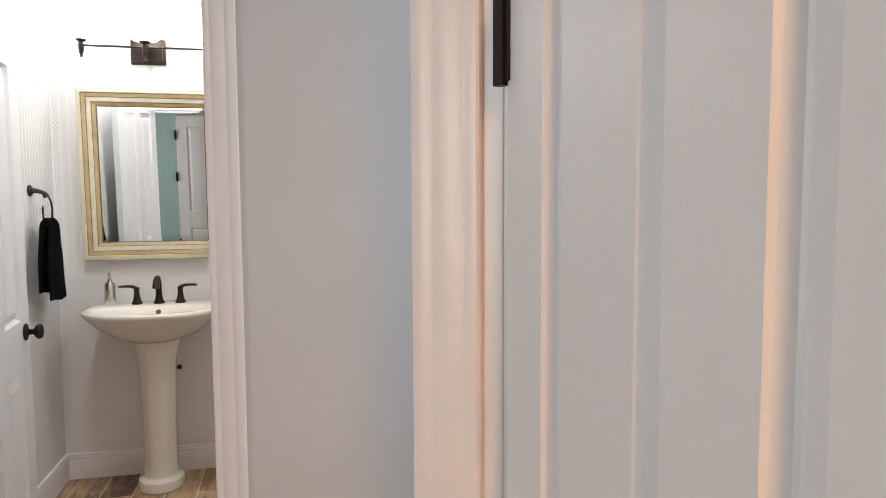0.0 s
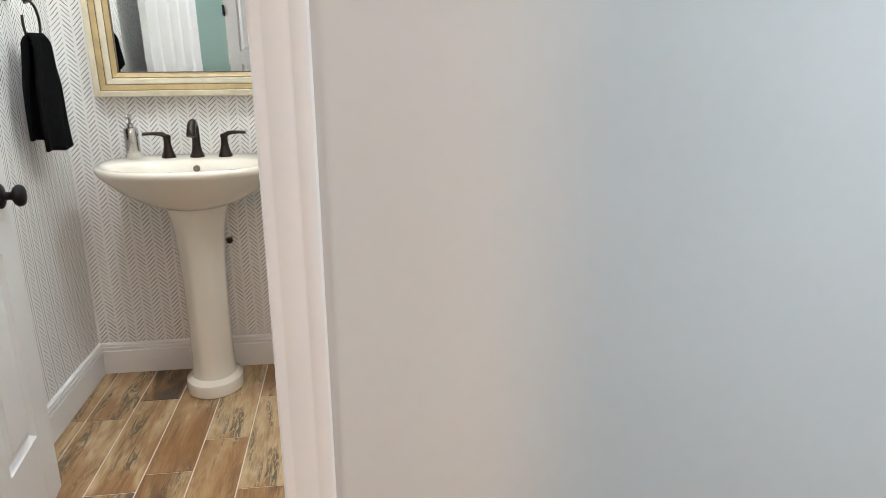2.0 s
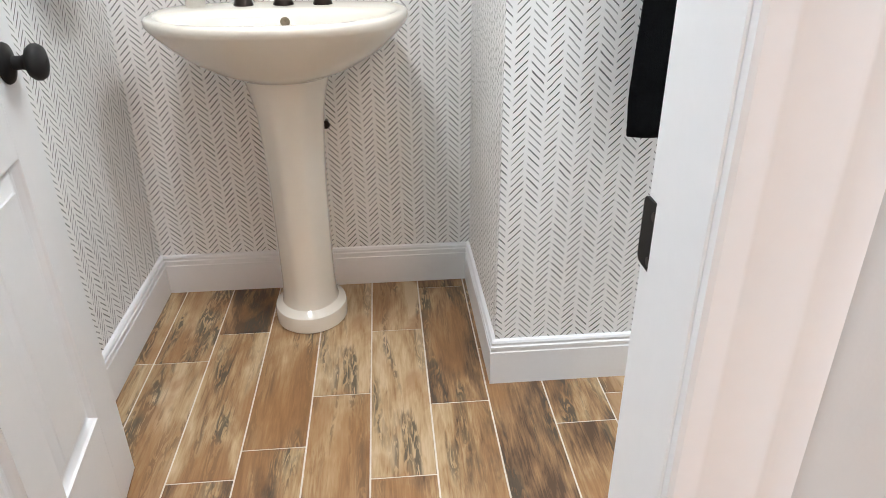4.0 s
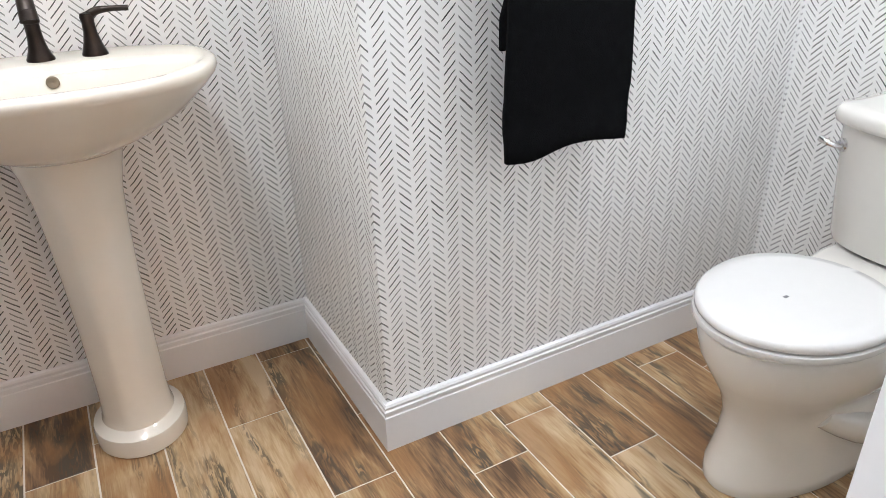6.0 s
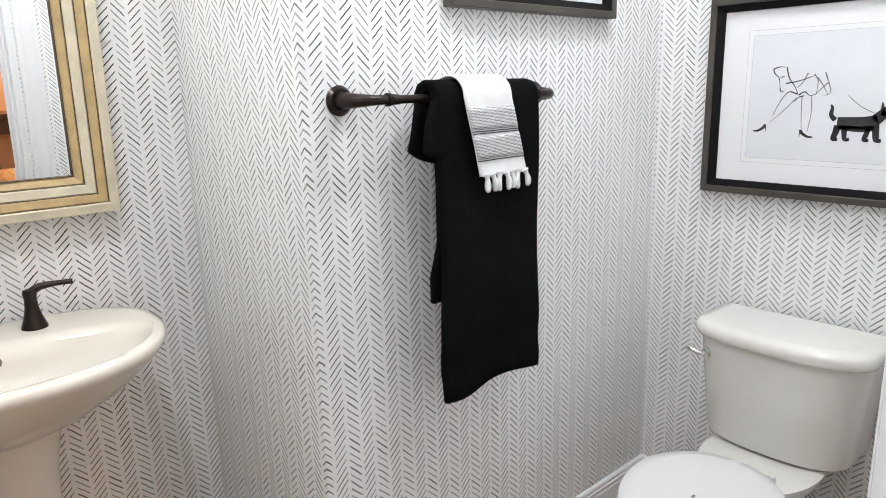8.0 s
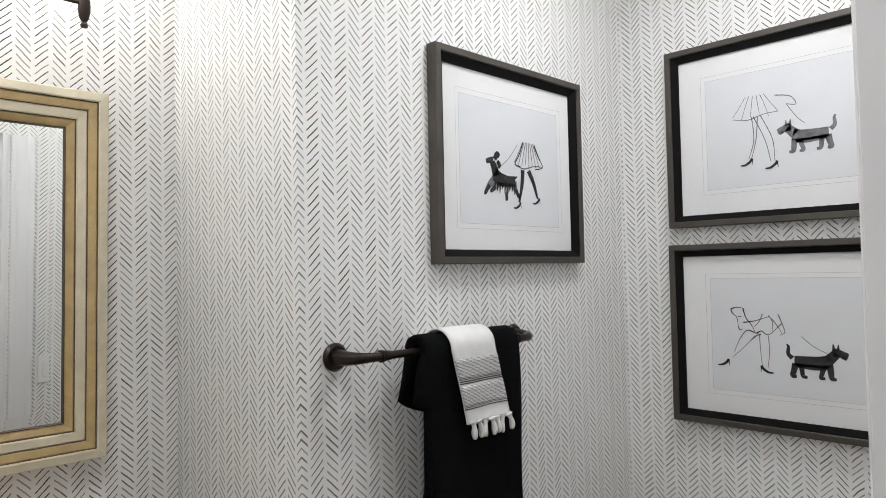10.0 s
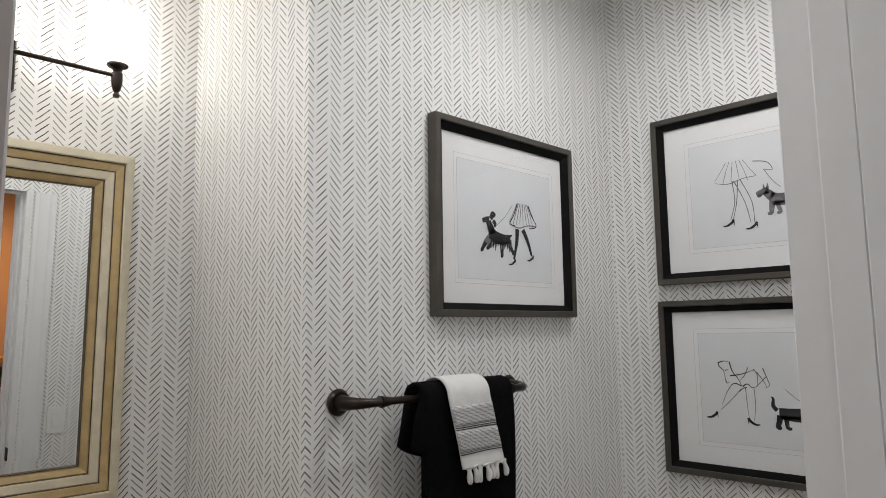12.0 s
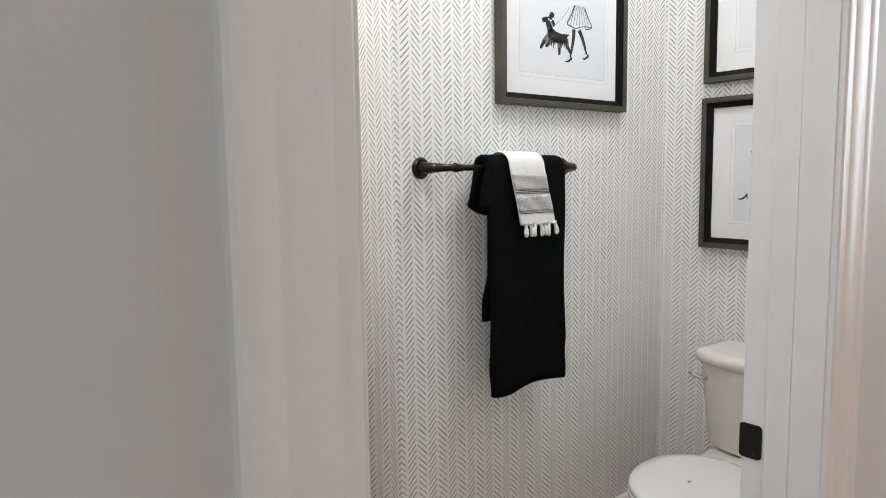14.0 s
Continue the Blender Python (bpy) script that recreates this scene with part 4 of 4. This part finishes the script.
def picture(name, m, w, h, art, label, sheet, shift=0.0):
    """A framed drawing. Middle of the back at the origin, facing -y. art(ink, wash, line) adds strokes in metres from the middle."""
    pic = thing(name, (0, 0, 0), label, "picture", "framed dog drawings")
    part("frame", mitred(-w / 2, w / 2, -h / 2, h / 2, [(0, 0.0), (0, 0.030), (0.002, 0.032), (0.016, 0.032), (0.018, 0.030), (0.018, 0.0)]), FRAME, pic)
    part("fillet", mitred(-w / 2, w / 2, -h / 2, h / 2, [(0.0185, 0.0), (0.0185, 0.0270), (0.0195, 0.0270), (0.0360, 0.0150), (0.0360, 0.0)]), FILLET, pic, "black inner fillet")
    part("backing", box(-w / 2 + 0.003, w / 2 - 0.003, -0.004, 0.0, -h / 2 + 0.003, h / 2 - 0.003), FILLET, pic)
    sw, sh = sheet
    part("mat", mitred(-w / 2 + 0.029, w / 2 - 0.029, -h / 2 + 0.029, h / 2 - 0.029, [(0, 0.0045), (0, 0.010), (w / 2 - 0.029 - sw / 2, 0.010), (w / 2 - 0.029 - sw / 2 + 0.0012, 0.0085), (w / 2 - 0.029 - sw / 2 + 0.0012, 0.0045)]) if abs((w - sw) - (h - sh)) < 1e-6 else box(-w / 2 + 0.029, w / 2 - 0.029, -0.0085, -0.0045, -h / 2 + 0.029, h / 2 - 0.029), MAT, pic, "white mat")
    part("sheet", box(-sw / 2, sw / 2, -0.0088, -0.006, -sh / 2, sh / 2), SHEET, pic, "pale drawing paper")
    rule = bmesh.new()
    for k in (0.0, 0.013):
        a, b = sw / 2 + k, sh / 2 + k
        t = 0.0007
        yy = -0.0105 if k else -0.0092
        for q in ((-a, a, b, b + t), (-a, a, -b - t, -b), (-a, -a + t, -b, b), (a - t, a, -b, b)):
            rule.faces.new([rule.verts.new(p) for p in ((q[0], yy, q[2]), (q[1], yy, q[2]), (q[1], yy, q[3]), (q[0], yy, q[3]))])
    part("ruled_border", rule, LINE, pic)
    ink, wash, line = [], [], []
    art(ink, wash, line)
    ink, wash, line = ([[(x + shift, z, t) for x, z, t in run] for run in runs] for runs in (ink, wash, line))
    for nm, runs, mt, y in (("wash_strokes", wash, WASH, -0.0092), ("pencil_strokes", line, WASH, -0.0094), ("ink_strokes", ink, INK, -0.0096)):
        if runs:
            tagged(part(nm, strokes(runs, 1.0, y), mt, pic), kind="stuff")
    bm = bmesh.new()
    a, b = w / 2 - 0.0322, h / 2 - 0.0322
    bm.faces.new([bm.verts.new(p) for p in ((-a, -0.0130, -b), (a, -0.0130, -b), (a, -0.0130, b), (-a, -0.0130, b))])
    pane = part("glass", bm, GLASS, pic, "clear picture glass")
    pane.visible_shadow = False
    pic.matrix_world = m
    return pic


def shoe(ink, x, z, s, way=1):
    ink.append(smooth_run([(x - way * 0.10 * s, z + 0.22 * s), (x - way * 0.02 * s, z + 0.10 * s), (x + way * 0.16 * s, z - 0.01 * s), (x + way * 0.34 * s, z - 0.02 * s)], 0.05 * s, 0.02 * s, 0.05 * s))
    ink.append(smooth_run([(x - way * 0.10 * s, z + 0.18 * s), (x - way * 0.12 * s, z - 0.02 * s)], 0.02 * s, 0.012 * s))


def skirt(line, cx, top, hem, w0, w1, n=7, w=0.0011):
    for i in range(n):
        t = i / (n - 1) - 0.5
        line.append(smooth_run([(cx + t * w0, top), (cx + t * (w0 + w1) / 2 * 1.02, (top + hem) / 2), (cx + t * w1, hem + 0.006 * math.cos(i * 2.4))], w, w * 0.8))
    line.append(smooth_run([(cx - w1 / 2, hem), (cx - w1 / 6, hem - 0.008), (cx + w1 / 6, hem + 0.002), (cx + w1 / 2, hem + 0.004)], w, w, w * 1.4))


def art_run(ink, wash, line):
    # spaniel beside a pleated skirt and black stockings
    ink.append(smooth_run([(0.012, -0.042), (-0.020, -0.046), (-0.050, -0.042), (-0.074, -0.030)], 0.012, 0.018, 0.017))
    ink.append(smooth_run([(-0.066, -0.034), (-0.074, -0.014), (-0.082, 0.000)], 0.015, 0.010))
    ink.append(smooth_run([(-0.078, 0.004), (-0.092, 0.004), (-0.106, 0.000)], 0.011, 0.006, 0.008))
    ink.append(smooth_run([(-0.072, 0.008), (-0.062, 0.022), (-0.052, 0.018)], 0.007, 0.005, 0.009))
    ink.append(smooth_run([(-0.062, 0.004), (-0.054, -0.004), (-0.056, -0.014)], 0.006, 0.003, 0.007))
    ink.append(smooth_run([(0.008, -0.036), (0.020, -0.030)], 0.004, 0.002))
    for run in (((-0.070, -0.042), (-0.094, -0.060), (-0.110, -0.080)), ((-0.060, -0.050), (-0.072, -0.064), (-0.086, -0.074)), ((-0.016, -0.054), (-0.026, -0.074), (-0.026, -0.092)), ((0.004, -0.048), (0.012, -0.066), (0.024, -0.082))):
        wash.append(smooth_run(run, 0.014, 0.004, 0.009))
        ink.append(smooth_run([run[1], run[2], (run[2][0] - 0.006, run[2][1] - 0.002)], 0.005, 0.003, 0.006))
    for k in range(9):
        ink.append(smooth_run([(-0.070 + 0.010 * k, -0.052), (-0.074 + 0.010 * k, -0.068 - 0.006 * (k % 3))], 0.0045, 0.001))
    skirt(line, 0.072, 0.067, 0.002, 0.050, 0.125, 9, 0.0013)
    ink.append(smooth_run([(0.048, 0.066), (0.030, 0.030), (0.012, 0.004), (0.036, -0.002)], 0.0018, 0.0014))
    ink.append(smooth_run([(0.096, 0.064), (0.112, 0.036), (0.134, 0.006), (0.100, -0.004)], 0.0018, 0.0014))
    ink.append(smooth_run([(0.044, -0.010), (0.040, -0.050), (0.026, -0.100)], 0.0085, 0.0035, 0.0070))
    ink.append(smooth_run([(0.070, -0.010), (0.092, -0.045), (0.108, -0.085)], 0.0085, 0.0035, 0.0070))
    shoe(ink, 0.026, -0.114, 0.07, -1)
    shoe(ink, 0.110, -0.098, 0.07, -1)
    line.append(smooth_run([(-0.050, -0.010), (-0.010, 0.020), (0.024, 0.058)], 0.0008, 0.0008))


def art_plaid(ink, wash, line):
    # plaid skirt, bare outlines in heels, terrier on a lead
    ink.extend(dog(0.090, -0.106, 0.118, 1))
    for run in (((-0.128, 0.074), (-0.112, 0.079), (-0.098, 0.078)), ((-0.128, 0.074), (-0.124, 0.062), (-0.112, 0.050), (-0.108, 0.024)),
                ((-0.094, 0.078), (-0.086, 0.050), (-0.070, 0.028), (-0.060, 0.006)), ((-0.108, 0.052), (-0.098, 0.054)), ((-0.094, 0.036), (-0.060, 0.042), (-0.020, 0.056)),
                ((-0.058, 0.006), (-0.044, 0.014), (-0.030, 0.004), (-0.014, 0.010)), ((-0.024, 0.058), (-0.014, 0.040), (-0.016, 0.008)), ((-0.108, 0.024), (-0.104, 0.014), (-0.096, 0.018)),
                ((-0.016, 0.050), (0.000, 0.028), (0.012, 0.006)), ((0.010, 0.036), (-0.006, 0.020), (-0.020, 0.006)), ((0.002, 0.062), (0.014, 0.030), (0.018, 0.012), (0.004, 0.004)), ((-0.040, 0.062), (-0.050, 0.040), (-0.064, 0.024))):
        (ink if run[0][0] < -0.05 else wash).append(smooth_run(list(run), 0.0018, 0.0006))
    for run in (((-0.062, 0.008), (-0.084, 0.014), (-0.104, -0.010), (-0.122, -0.050)), ((-0.046, 0.004), (-0.058, 0.000), (-0.070, -0.012))):
        ink.append(smooth_run(list(run), 0.0016, 0.0006))
    for a in (((-0.062, 0.000), (-0.094, -0.034), (-0.128, -0.066)), ((-0.050, 0.002), (-0.048, -0.045), (-0.044, -0.09)), ((-0.026, 0.002), (-0.024, -0.045), (-0.030, -0.09))):
        line.append(smooth_run(a, 0.0012, 0.0007))
    shoe(ink, -0.146, -0.088, 0.075, -1)
    shoe(ink, -0.040, -0.100, 0.075, 1)
    line.append(smooth_run([(0.060, 0.004), (0.090, -0.022), (0.122, -0.038)], 0.0009, 0.0009))


def art_swirl(ink, wash, line):
    # swirling skirt, crossed heels, small terrier
    wash.extend(dog(0.105, -0.080, 0.115, -1))
    skirt(line, -0.035, 0.095, 0.035, 0.05, 0.125, 6, 0.0009)
    line.append(smooth_run([(0.02, 0.085), (0.06, 0.075), (0.075, 0.050), (0.05, 0.055)], 0.0014, 0.001))
    for a in (((-0.045, 0.035), (-0.040, -0.03), (-0.056, -0.085)), ((-0.028, 0.035), (-0.034, -0.03), (-0.048, -0.085)), ((-0.040, 0.035), (-0.010, -0.035), (0.004, -0.098)), ((-0.020, 0.035), (0.010, -0.035), (0.015, -0.098))):
        line.append(smooth_run(a, 0.0014, 0.001))
    shoe(ink, -0.054, -0.100, 0.075, -1)
    shoe(ink, 0.014, -0.115, 0.075, -1)
    line.append(smooth_run([(0.05, 0.055), (0.075, 0.015), (0.095, -0.005)], 0.0009, 0.0009))


picture("framed_drawing", pose(0.539, BUMP_Y - 0.001, 1.820), 0.602, 0.53, art_run, "framed ink drawing of a running spaniel, pewter frame", (0.41, 0.325))
PW = 0.67
picture("framed_drawing", pose(RIGHT - 0.001, 2.928 - PW / 2, 1.925, 0, 0, -90), PW, 0.54, art_swirl, "framed pencil drawing of a skirt and terrier, pewter frame", (0.435, 0.325), -0.040)
picture("framed_drawing", pose(RIGHT - 0.001, 2.932 - PW / 2, 1.338, 0, 0, -90), PW, 0.53, art_plaid, "framed ink drawing of a plaid skirt and black terrier, pewter frame", (0.435, 0.325), -0.030)

# ---- the toilet ----
TY = 2.614
toilet = thing("toilet", (0, TY, 0), "biscuit china toilet with a closed white lid", "toilet")


def egg(x0, x1, hw, z, n=48, k=0.44, p=2.0):
    """An outline long in x: x0 is the front, x1 the back; the widest place lies k of the way from the back."""
    cx = x1 - (x1 - x0) * k
    pts = []
    for i in range(n):
        a = 2 * math.pi * i / n
        c, s = math.cos(a), math.sin(a)
        if c < 0:
            pts.append((cx + (cx - x0) * c, hw * s, z))
        else:
            q = 2 / p
            pts.append((cx + (x1 - cx) * c ** q, hw * math.copysign(abs(s) ** q, s), z))
    return pts


rings = [egg(0.432, 0.905, 0.124, 0.0, p=3), egg(0.428, 0.91, 0.127, 0.006, p=3), egg(0.430, 0.91, 0.126, 0.030, p=3), egg(0.440, 0.90, 0.119, 0.06, p=3), egg(0.450, 0.90, 0.112, 0.12, p=3), egg(0.450, 0.90, 0.112, 0.18, p=2.8),
         egg(0.434, 0.89, 0.126, 0.235, p=2.5), egg(0.405, 0.86, 0.155, 0.285, p=2.2), egg(0.374, 0.83, 0.166, 0.34, p=2.1), egg(0.364, 0.82, 0.173, 0.385, p=2.1), egg(0.362, 0.82, 0.173, 0.405, p=2.1), egg(0.370, 0.81, 0.166, 0.412, p=2.1), egg(0.45, 0.75, 0.10, 0.413, p=2.1)]
part("bowl", loft(rings), CHINA, toilet, smooth=50)
part("bolt_cover", lathe([(0.016, 0), (0.0155, 0.012), (0.010, 0.019), (0.0005, 0.021)], 18, pose(0.735, -0.104, 0.033)), CHINA, toilet, "round china bolt cap", 50)
part("bolt_cover", lathe([(0.016, 0), (0.0155, 0.012), (0.010, 0.019), (0.0005, 0.021)], 18, pose(0.735, 0.104, 0.033)), CHINA, toilet, "round china bolt cap", 50)
for s in (-1, 1):
    pts = curve([(0.60, s * 0.088, 0.20), (0.70, s * 0.098, 0.14), (0.79, s * 0.100, 0.10), (0.86, s * 0.092, 0.15), (0.895, s * 0.075, 0.24)], 6)
    part("trapway", tube(pts, [0.028 + 0.014 * math.sin(3.14 * i / (len(pts) - 1)) for i in range(len(pts))], 16), CHINA, toilet, smooth=60)
part("foot", loft([egg(0.66, 0.93, 0.128, 0.0, p=2.6), egg(0.655, 0.932, 0.130, 0.006, p=2.6), egg(0.655, 0.932, 0.129, 0.026, p=2.6), egg(0.67, 0.925, 0.118, 0.034, p=2.6)]), CHINA, toilet, smooth=50)
rings = [egg(0.72, 0.98, 0.085, 0.315, p=3), egg(0.70, 1.02, 0.118, 0.355, p=3), egg(0.70, 1.05, 0.146, 0.395, p=3.4), egg(0.70, 1.055, 0.148, 0.410, p=3.4), egg(0.72, 1.05, 0.138, 0.416, p=3.4)]
part("tank_shelf", loft(rings), CHINA, toilet, smooth=50)
part("seat", loft([egg(0.356, 0.765, 0.178, 0.414), egg(0.353, 0.766, 0.181, 0.419), egg(0.354, 0.766, 0.180, 0.429), egg(0.360, 0.762, 0.174, 0.432)]), LID, toilet, smooth=50)
part("lid", loft([egg(0.360, 0.765, 0.174, 0.4335), egg(0.355, 0.767, 0.178, 0.438), egg(0.355, 0.767, 0.178, 0.449), egg(0.362, 0.763, 0.172, 0.455), egg(0.40, 0.74, 0.14, 0.4575), egg(0.50, 0.65, 0.05, 0.4585)]), LID, toilet, "white plastic lid", 50)
part("lid_mark", box(0.531, 0.543, -0.0035, 0.0035, 0.4580, 0.4592, 0.0005), WASH, toilet, "small grey mark")
for s in (-1, 1):
    part("hinge_post", lathe([(0.010, 0.414), (0.010, 0.426), (0.008, 0.430), (0.0005, 0.431)], 18, pose(0.795, s * 0.07, 0)), LID, toilet, smooth=40)


def tank_ring(x0, hw, z, n=56, bow=0.11):
    """A tank's outline: bowed front at x0, straight back at the wall."""
    x1, pts = 1.102, []
    m = n // 2
    for i in range(m + 1):
        t = 2 * i / m - 1
        y = hw * math.sin(t * math.pi / 2)
        k = min(1.0, abs(y / hw))
        pts.append((x0 + bow * (1 - (1 - k ** 2.6) ** (1 / 2.6)), y, z))
    return pts + [(x1, hw, z), (x1, -hw, z)]


rings = [tank_ring(0.905, 0.170, 0.418), tank_ring(0.892, 0.186, 0.424), tank_ring(0.888, 0.190, 0.44), tank_ring(0.876, 0.212, 0.67), tank_ring(0.876, 0.213, 0.704)]
part("tank", loft(rings), CHINA, toilet, smooth=40)
rings = [tank_ring(0.872, 0.216, 0.7045), tank_ring(0.862, 0.226, 0.709), tank_ring(0.859, 0.229, 0.719), tank_ring(0.860, 0.228, 0.735), tank_ring(0.868, 0.221, 0.744), tank_ring(0.90, 0.19, 0.747)]
part("tank_lid", loft(rings), CHINA, toilet, smooth=50)
lever = part("flush_lever", lathe([(0.0005, 0), (0.015, 0), (0.016, 0.004), (0.013, 0.012), (0.0005, 0.014)], 20, pose(0.910, 0.172, 0.658, 0, -90, 0)), CHROME, toilet, "chrome flush lever", 40)
part("lever_arm", tube(curve([(0.898, 0.172, 0.658), (0.886, 0.182, 0.659), (0.881, 0.200, 0.664), (0.881, 0.216, 0.668)], 5), [0.0065] * 8 + [0.0075] * 8, 12), CHROME, lever, smooth=50)

# ---- wall plates ----


def wall_plate(name, m, label, kind):
    p = thing(name, (0, 0, 0), label, kind)
    part("cover", box(-0.035, 0.035, -0.006, 0, -0.0575, 0.0575, 0.0025, seg=2), PLATE, p)
    if kind == "outlet":
        for z in (0.02, -0.02):
            sock = part("socket", loft([[(x, -0.0061, zz) for x, zz in rounded_plate(-0.017, 0.017, z - 0.014, z + 0.014, 0.008)], [(x, -0.0085, zz) for x, zz in rounded_plate(-0.016, 0.016, z - 0.013, z + 0.013, 0.008)]]), PLATE, p)
            for x in (-0.006, 0.006):
                part("slot", box(x - 0.001, x + 0.001, -0.0092, -0.0082, z - 0.002, z + 0.007), SLOT, sock)
            part("slot", tube([(0, -0.0092, z - 0.008), (0, -0.0082, z - 0.008)], 0.0022, 8), SLOT, sock)
    else:
        part("rocker", box(-0.016, 0.016, -0.009, -0.006, -0.033, 0.033, 0.002), PLATE, p)
    p.matrix_world = m
    return p


wall_plate("outlet", pose(0.630, HALL_Y, 0.372), "white duplex outlet on the hall wall", "outlet")
wall_plate("light_switch", pose(-0.02, ROOM_Y, 1.06, 0, 0, 180), "white rocker switch on the wallpaper", "light switch")

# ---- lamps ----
# bodies for the two unseen ceiling lights, the left one made up
for _x, _y, _power in UNSEEN_CANS:
    can = thing("unseen_ceiling_light", (_x, _y, TOP), "unseen lit flush ceiling light with a white diffuser", "ceiling light", "ceiling lights")
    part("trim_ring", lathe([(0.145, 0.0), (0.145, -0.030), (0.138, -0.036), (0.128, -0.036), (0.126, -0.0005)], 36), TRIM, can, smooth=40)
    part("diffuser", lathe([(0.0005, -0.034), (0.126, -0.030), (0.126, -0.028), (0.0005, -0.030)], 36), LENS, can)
warm = thing("unseen_ceiling_light", (WARM_X, WARM_Y, TOP), "warm lit dome ceiling light", "ceiling light")
part("pan", lathe([(0.16, 0), (0.16, -0.02), (0.14, -0.028), (0.0005, -0.028)], 32), BRONZE, warm, smooth=40)
part("dome", lathe([(0.14, -0.028), (0.13, -0.06), (0.09, -0.09), (0.04, -0.105), (0.0005, -0.108)], 32), WARMLENS, warm, smooth=50)

# ---- seen in the mirror: a dark console with a yellow bowl in the warm room ----
console = thing("console_table", (0.9, HY0 + 0.25, 0), "dark stained console table", "table")
part("top", box(-0.5, 0.5, -0.2, 0.2, 0.80, 0.84, 0.004), DARKWOOD, console)
part("drawer_case", box(-0.46, 0.46, -0.18, 0.18, 0.64, 0.80, 0.003), DARKWOOD, console)
for x in (-0.44, 0.44):
    for y in (-0.16, 0.16):
        part("leg", box(x - 0.025, x + 0.025, y - 0.025, y + 0.025, 0, 0.64, 0.003), DARKWOOD, console)
bowl = thing("bowl", (0.9, HY0 + 0.25, 0.84), "yellow enamel bowl on the console table", "bowl")
part("body", lathe([(0.05, 0), (0.09, 0.02), (0.13, 0.07), (0.135, 0.075), (0.12, 0.068), (0.08, 0.03), (0.0005, 0.02)], 28), YELLOW, bowl, smooth=50)

# ---- the hall's window ----
win = thing("window_1", (HX1, 1.05, 0), "unseen white framed window", "window", "", "structure")
win.matrix_world = pose(HX1 - 0.002, 1.05, 0, 0, 0, -90)
part("window_frame", mitred(-0.78, 0.78, 0.70, 2.30, [(0, 0.0), (0, 0.02), (0.06, 0.02), (0.06, 0.0)]), TRIM, win)
part("window_sill", box(-0.82, 0.82, -0.06, 0.0, 0.66, 0.70, 0.004), TRIM, win)

# ---- plank tiles ----
PITCHX, LEN, GAP = 0.1515, 0.588, 0.0042
START = {-1: 3.262, 0: 3.392, 1: 3.482, 2: 3.078, 3: 3.366, 4: 3.020, 5: 3.25, 6: 2.918, 7: 3.020, 8: 2.801, 9: 3.16}
tile_rng = random.Random(7)
tile_meshes = {}


def tile_mesh(w, l):
    key = (round(w, 3), round(l, 3))
    if key not in tile_meshes:
        tile_meshes[key] = mesh_of(box(-w / 2, w / 2, -l / 2, l / 2, -0.0035, 0.0, 0.0006), "plank", TILE)
    return tile_meshes[key]


def rooms(x):
    """How far the floor runs along y at x."""
    return (HY0, (BACK if x < BUMP_X else BUMP_Y) if LEFT < x < RIGHT else HALL_Y)


for c in range(-11, 22):
    x0 = -0.911 + PITCHX * c + GAP / 2
    x1 = x0 + PITCHX - GAP
    x0, x1 = max(x0, HX0), min(x1, HX1)
    if x1 - x0 < 0.02:
        continue
    mid = (x0 + x1) / 2
    y_end = rooms(mid)[1]
    if x0 < LEFT < x1:
        y_end = BACK
    if x0 < BUMP_X < x1:
        y_end = BACK
    base = START.get(c, 3.0 + 0.61 * tile_rng.random())
    y = base + 2 * LEN
    while y > -0.9:
        a, b = max(y - LEN + GAP, -0.9), min(y, y_end)
        if b - a > 0.02:
            pl = new("plank", tile_mesh(x1 - x0, b - a))
            pl.parent = floor
            pl.location = (mid, (a + b) / 2, 0.0)
        y -= LEN
# the far part of the hall floor, past what is walked
bm = bmesh.new()
for c in range(-11, 22):
    x0 = max(-0.911 + PITCHX * c + GAP / 2, HX0)
    x1 = min(-0.911 + PITCHX * (c + 1) - GAP / 2, HX1)
    if x1 - x0 < 0.02:
        continue
    y = -0.9 - GAP
    while y > HY0:
        box(x0, x1, max(y - LEN + GAP, HY0), y, -0.0035, 0.0, bm=bm)
        y -= LEN
tagged(part("hall_planks", bm, TILE, floor), kind="stuff")
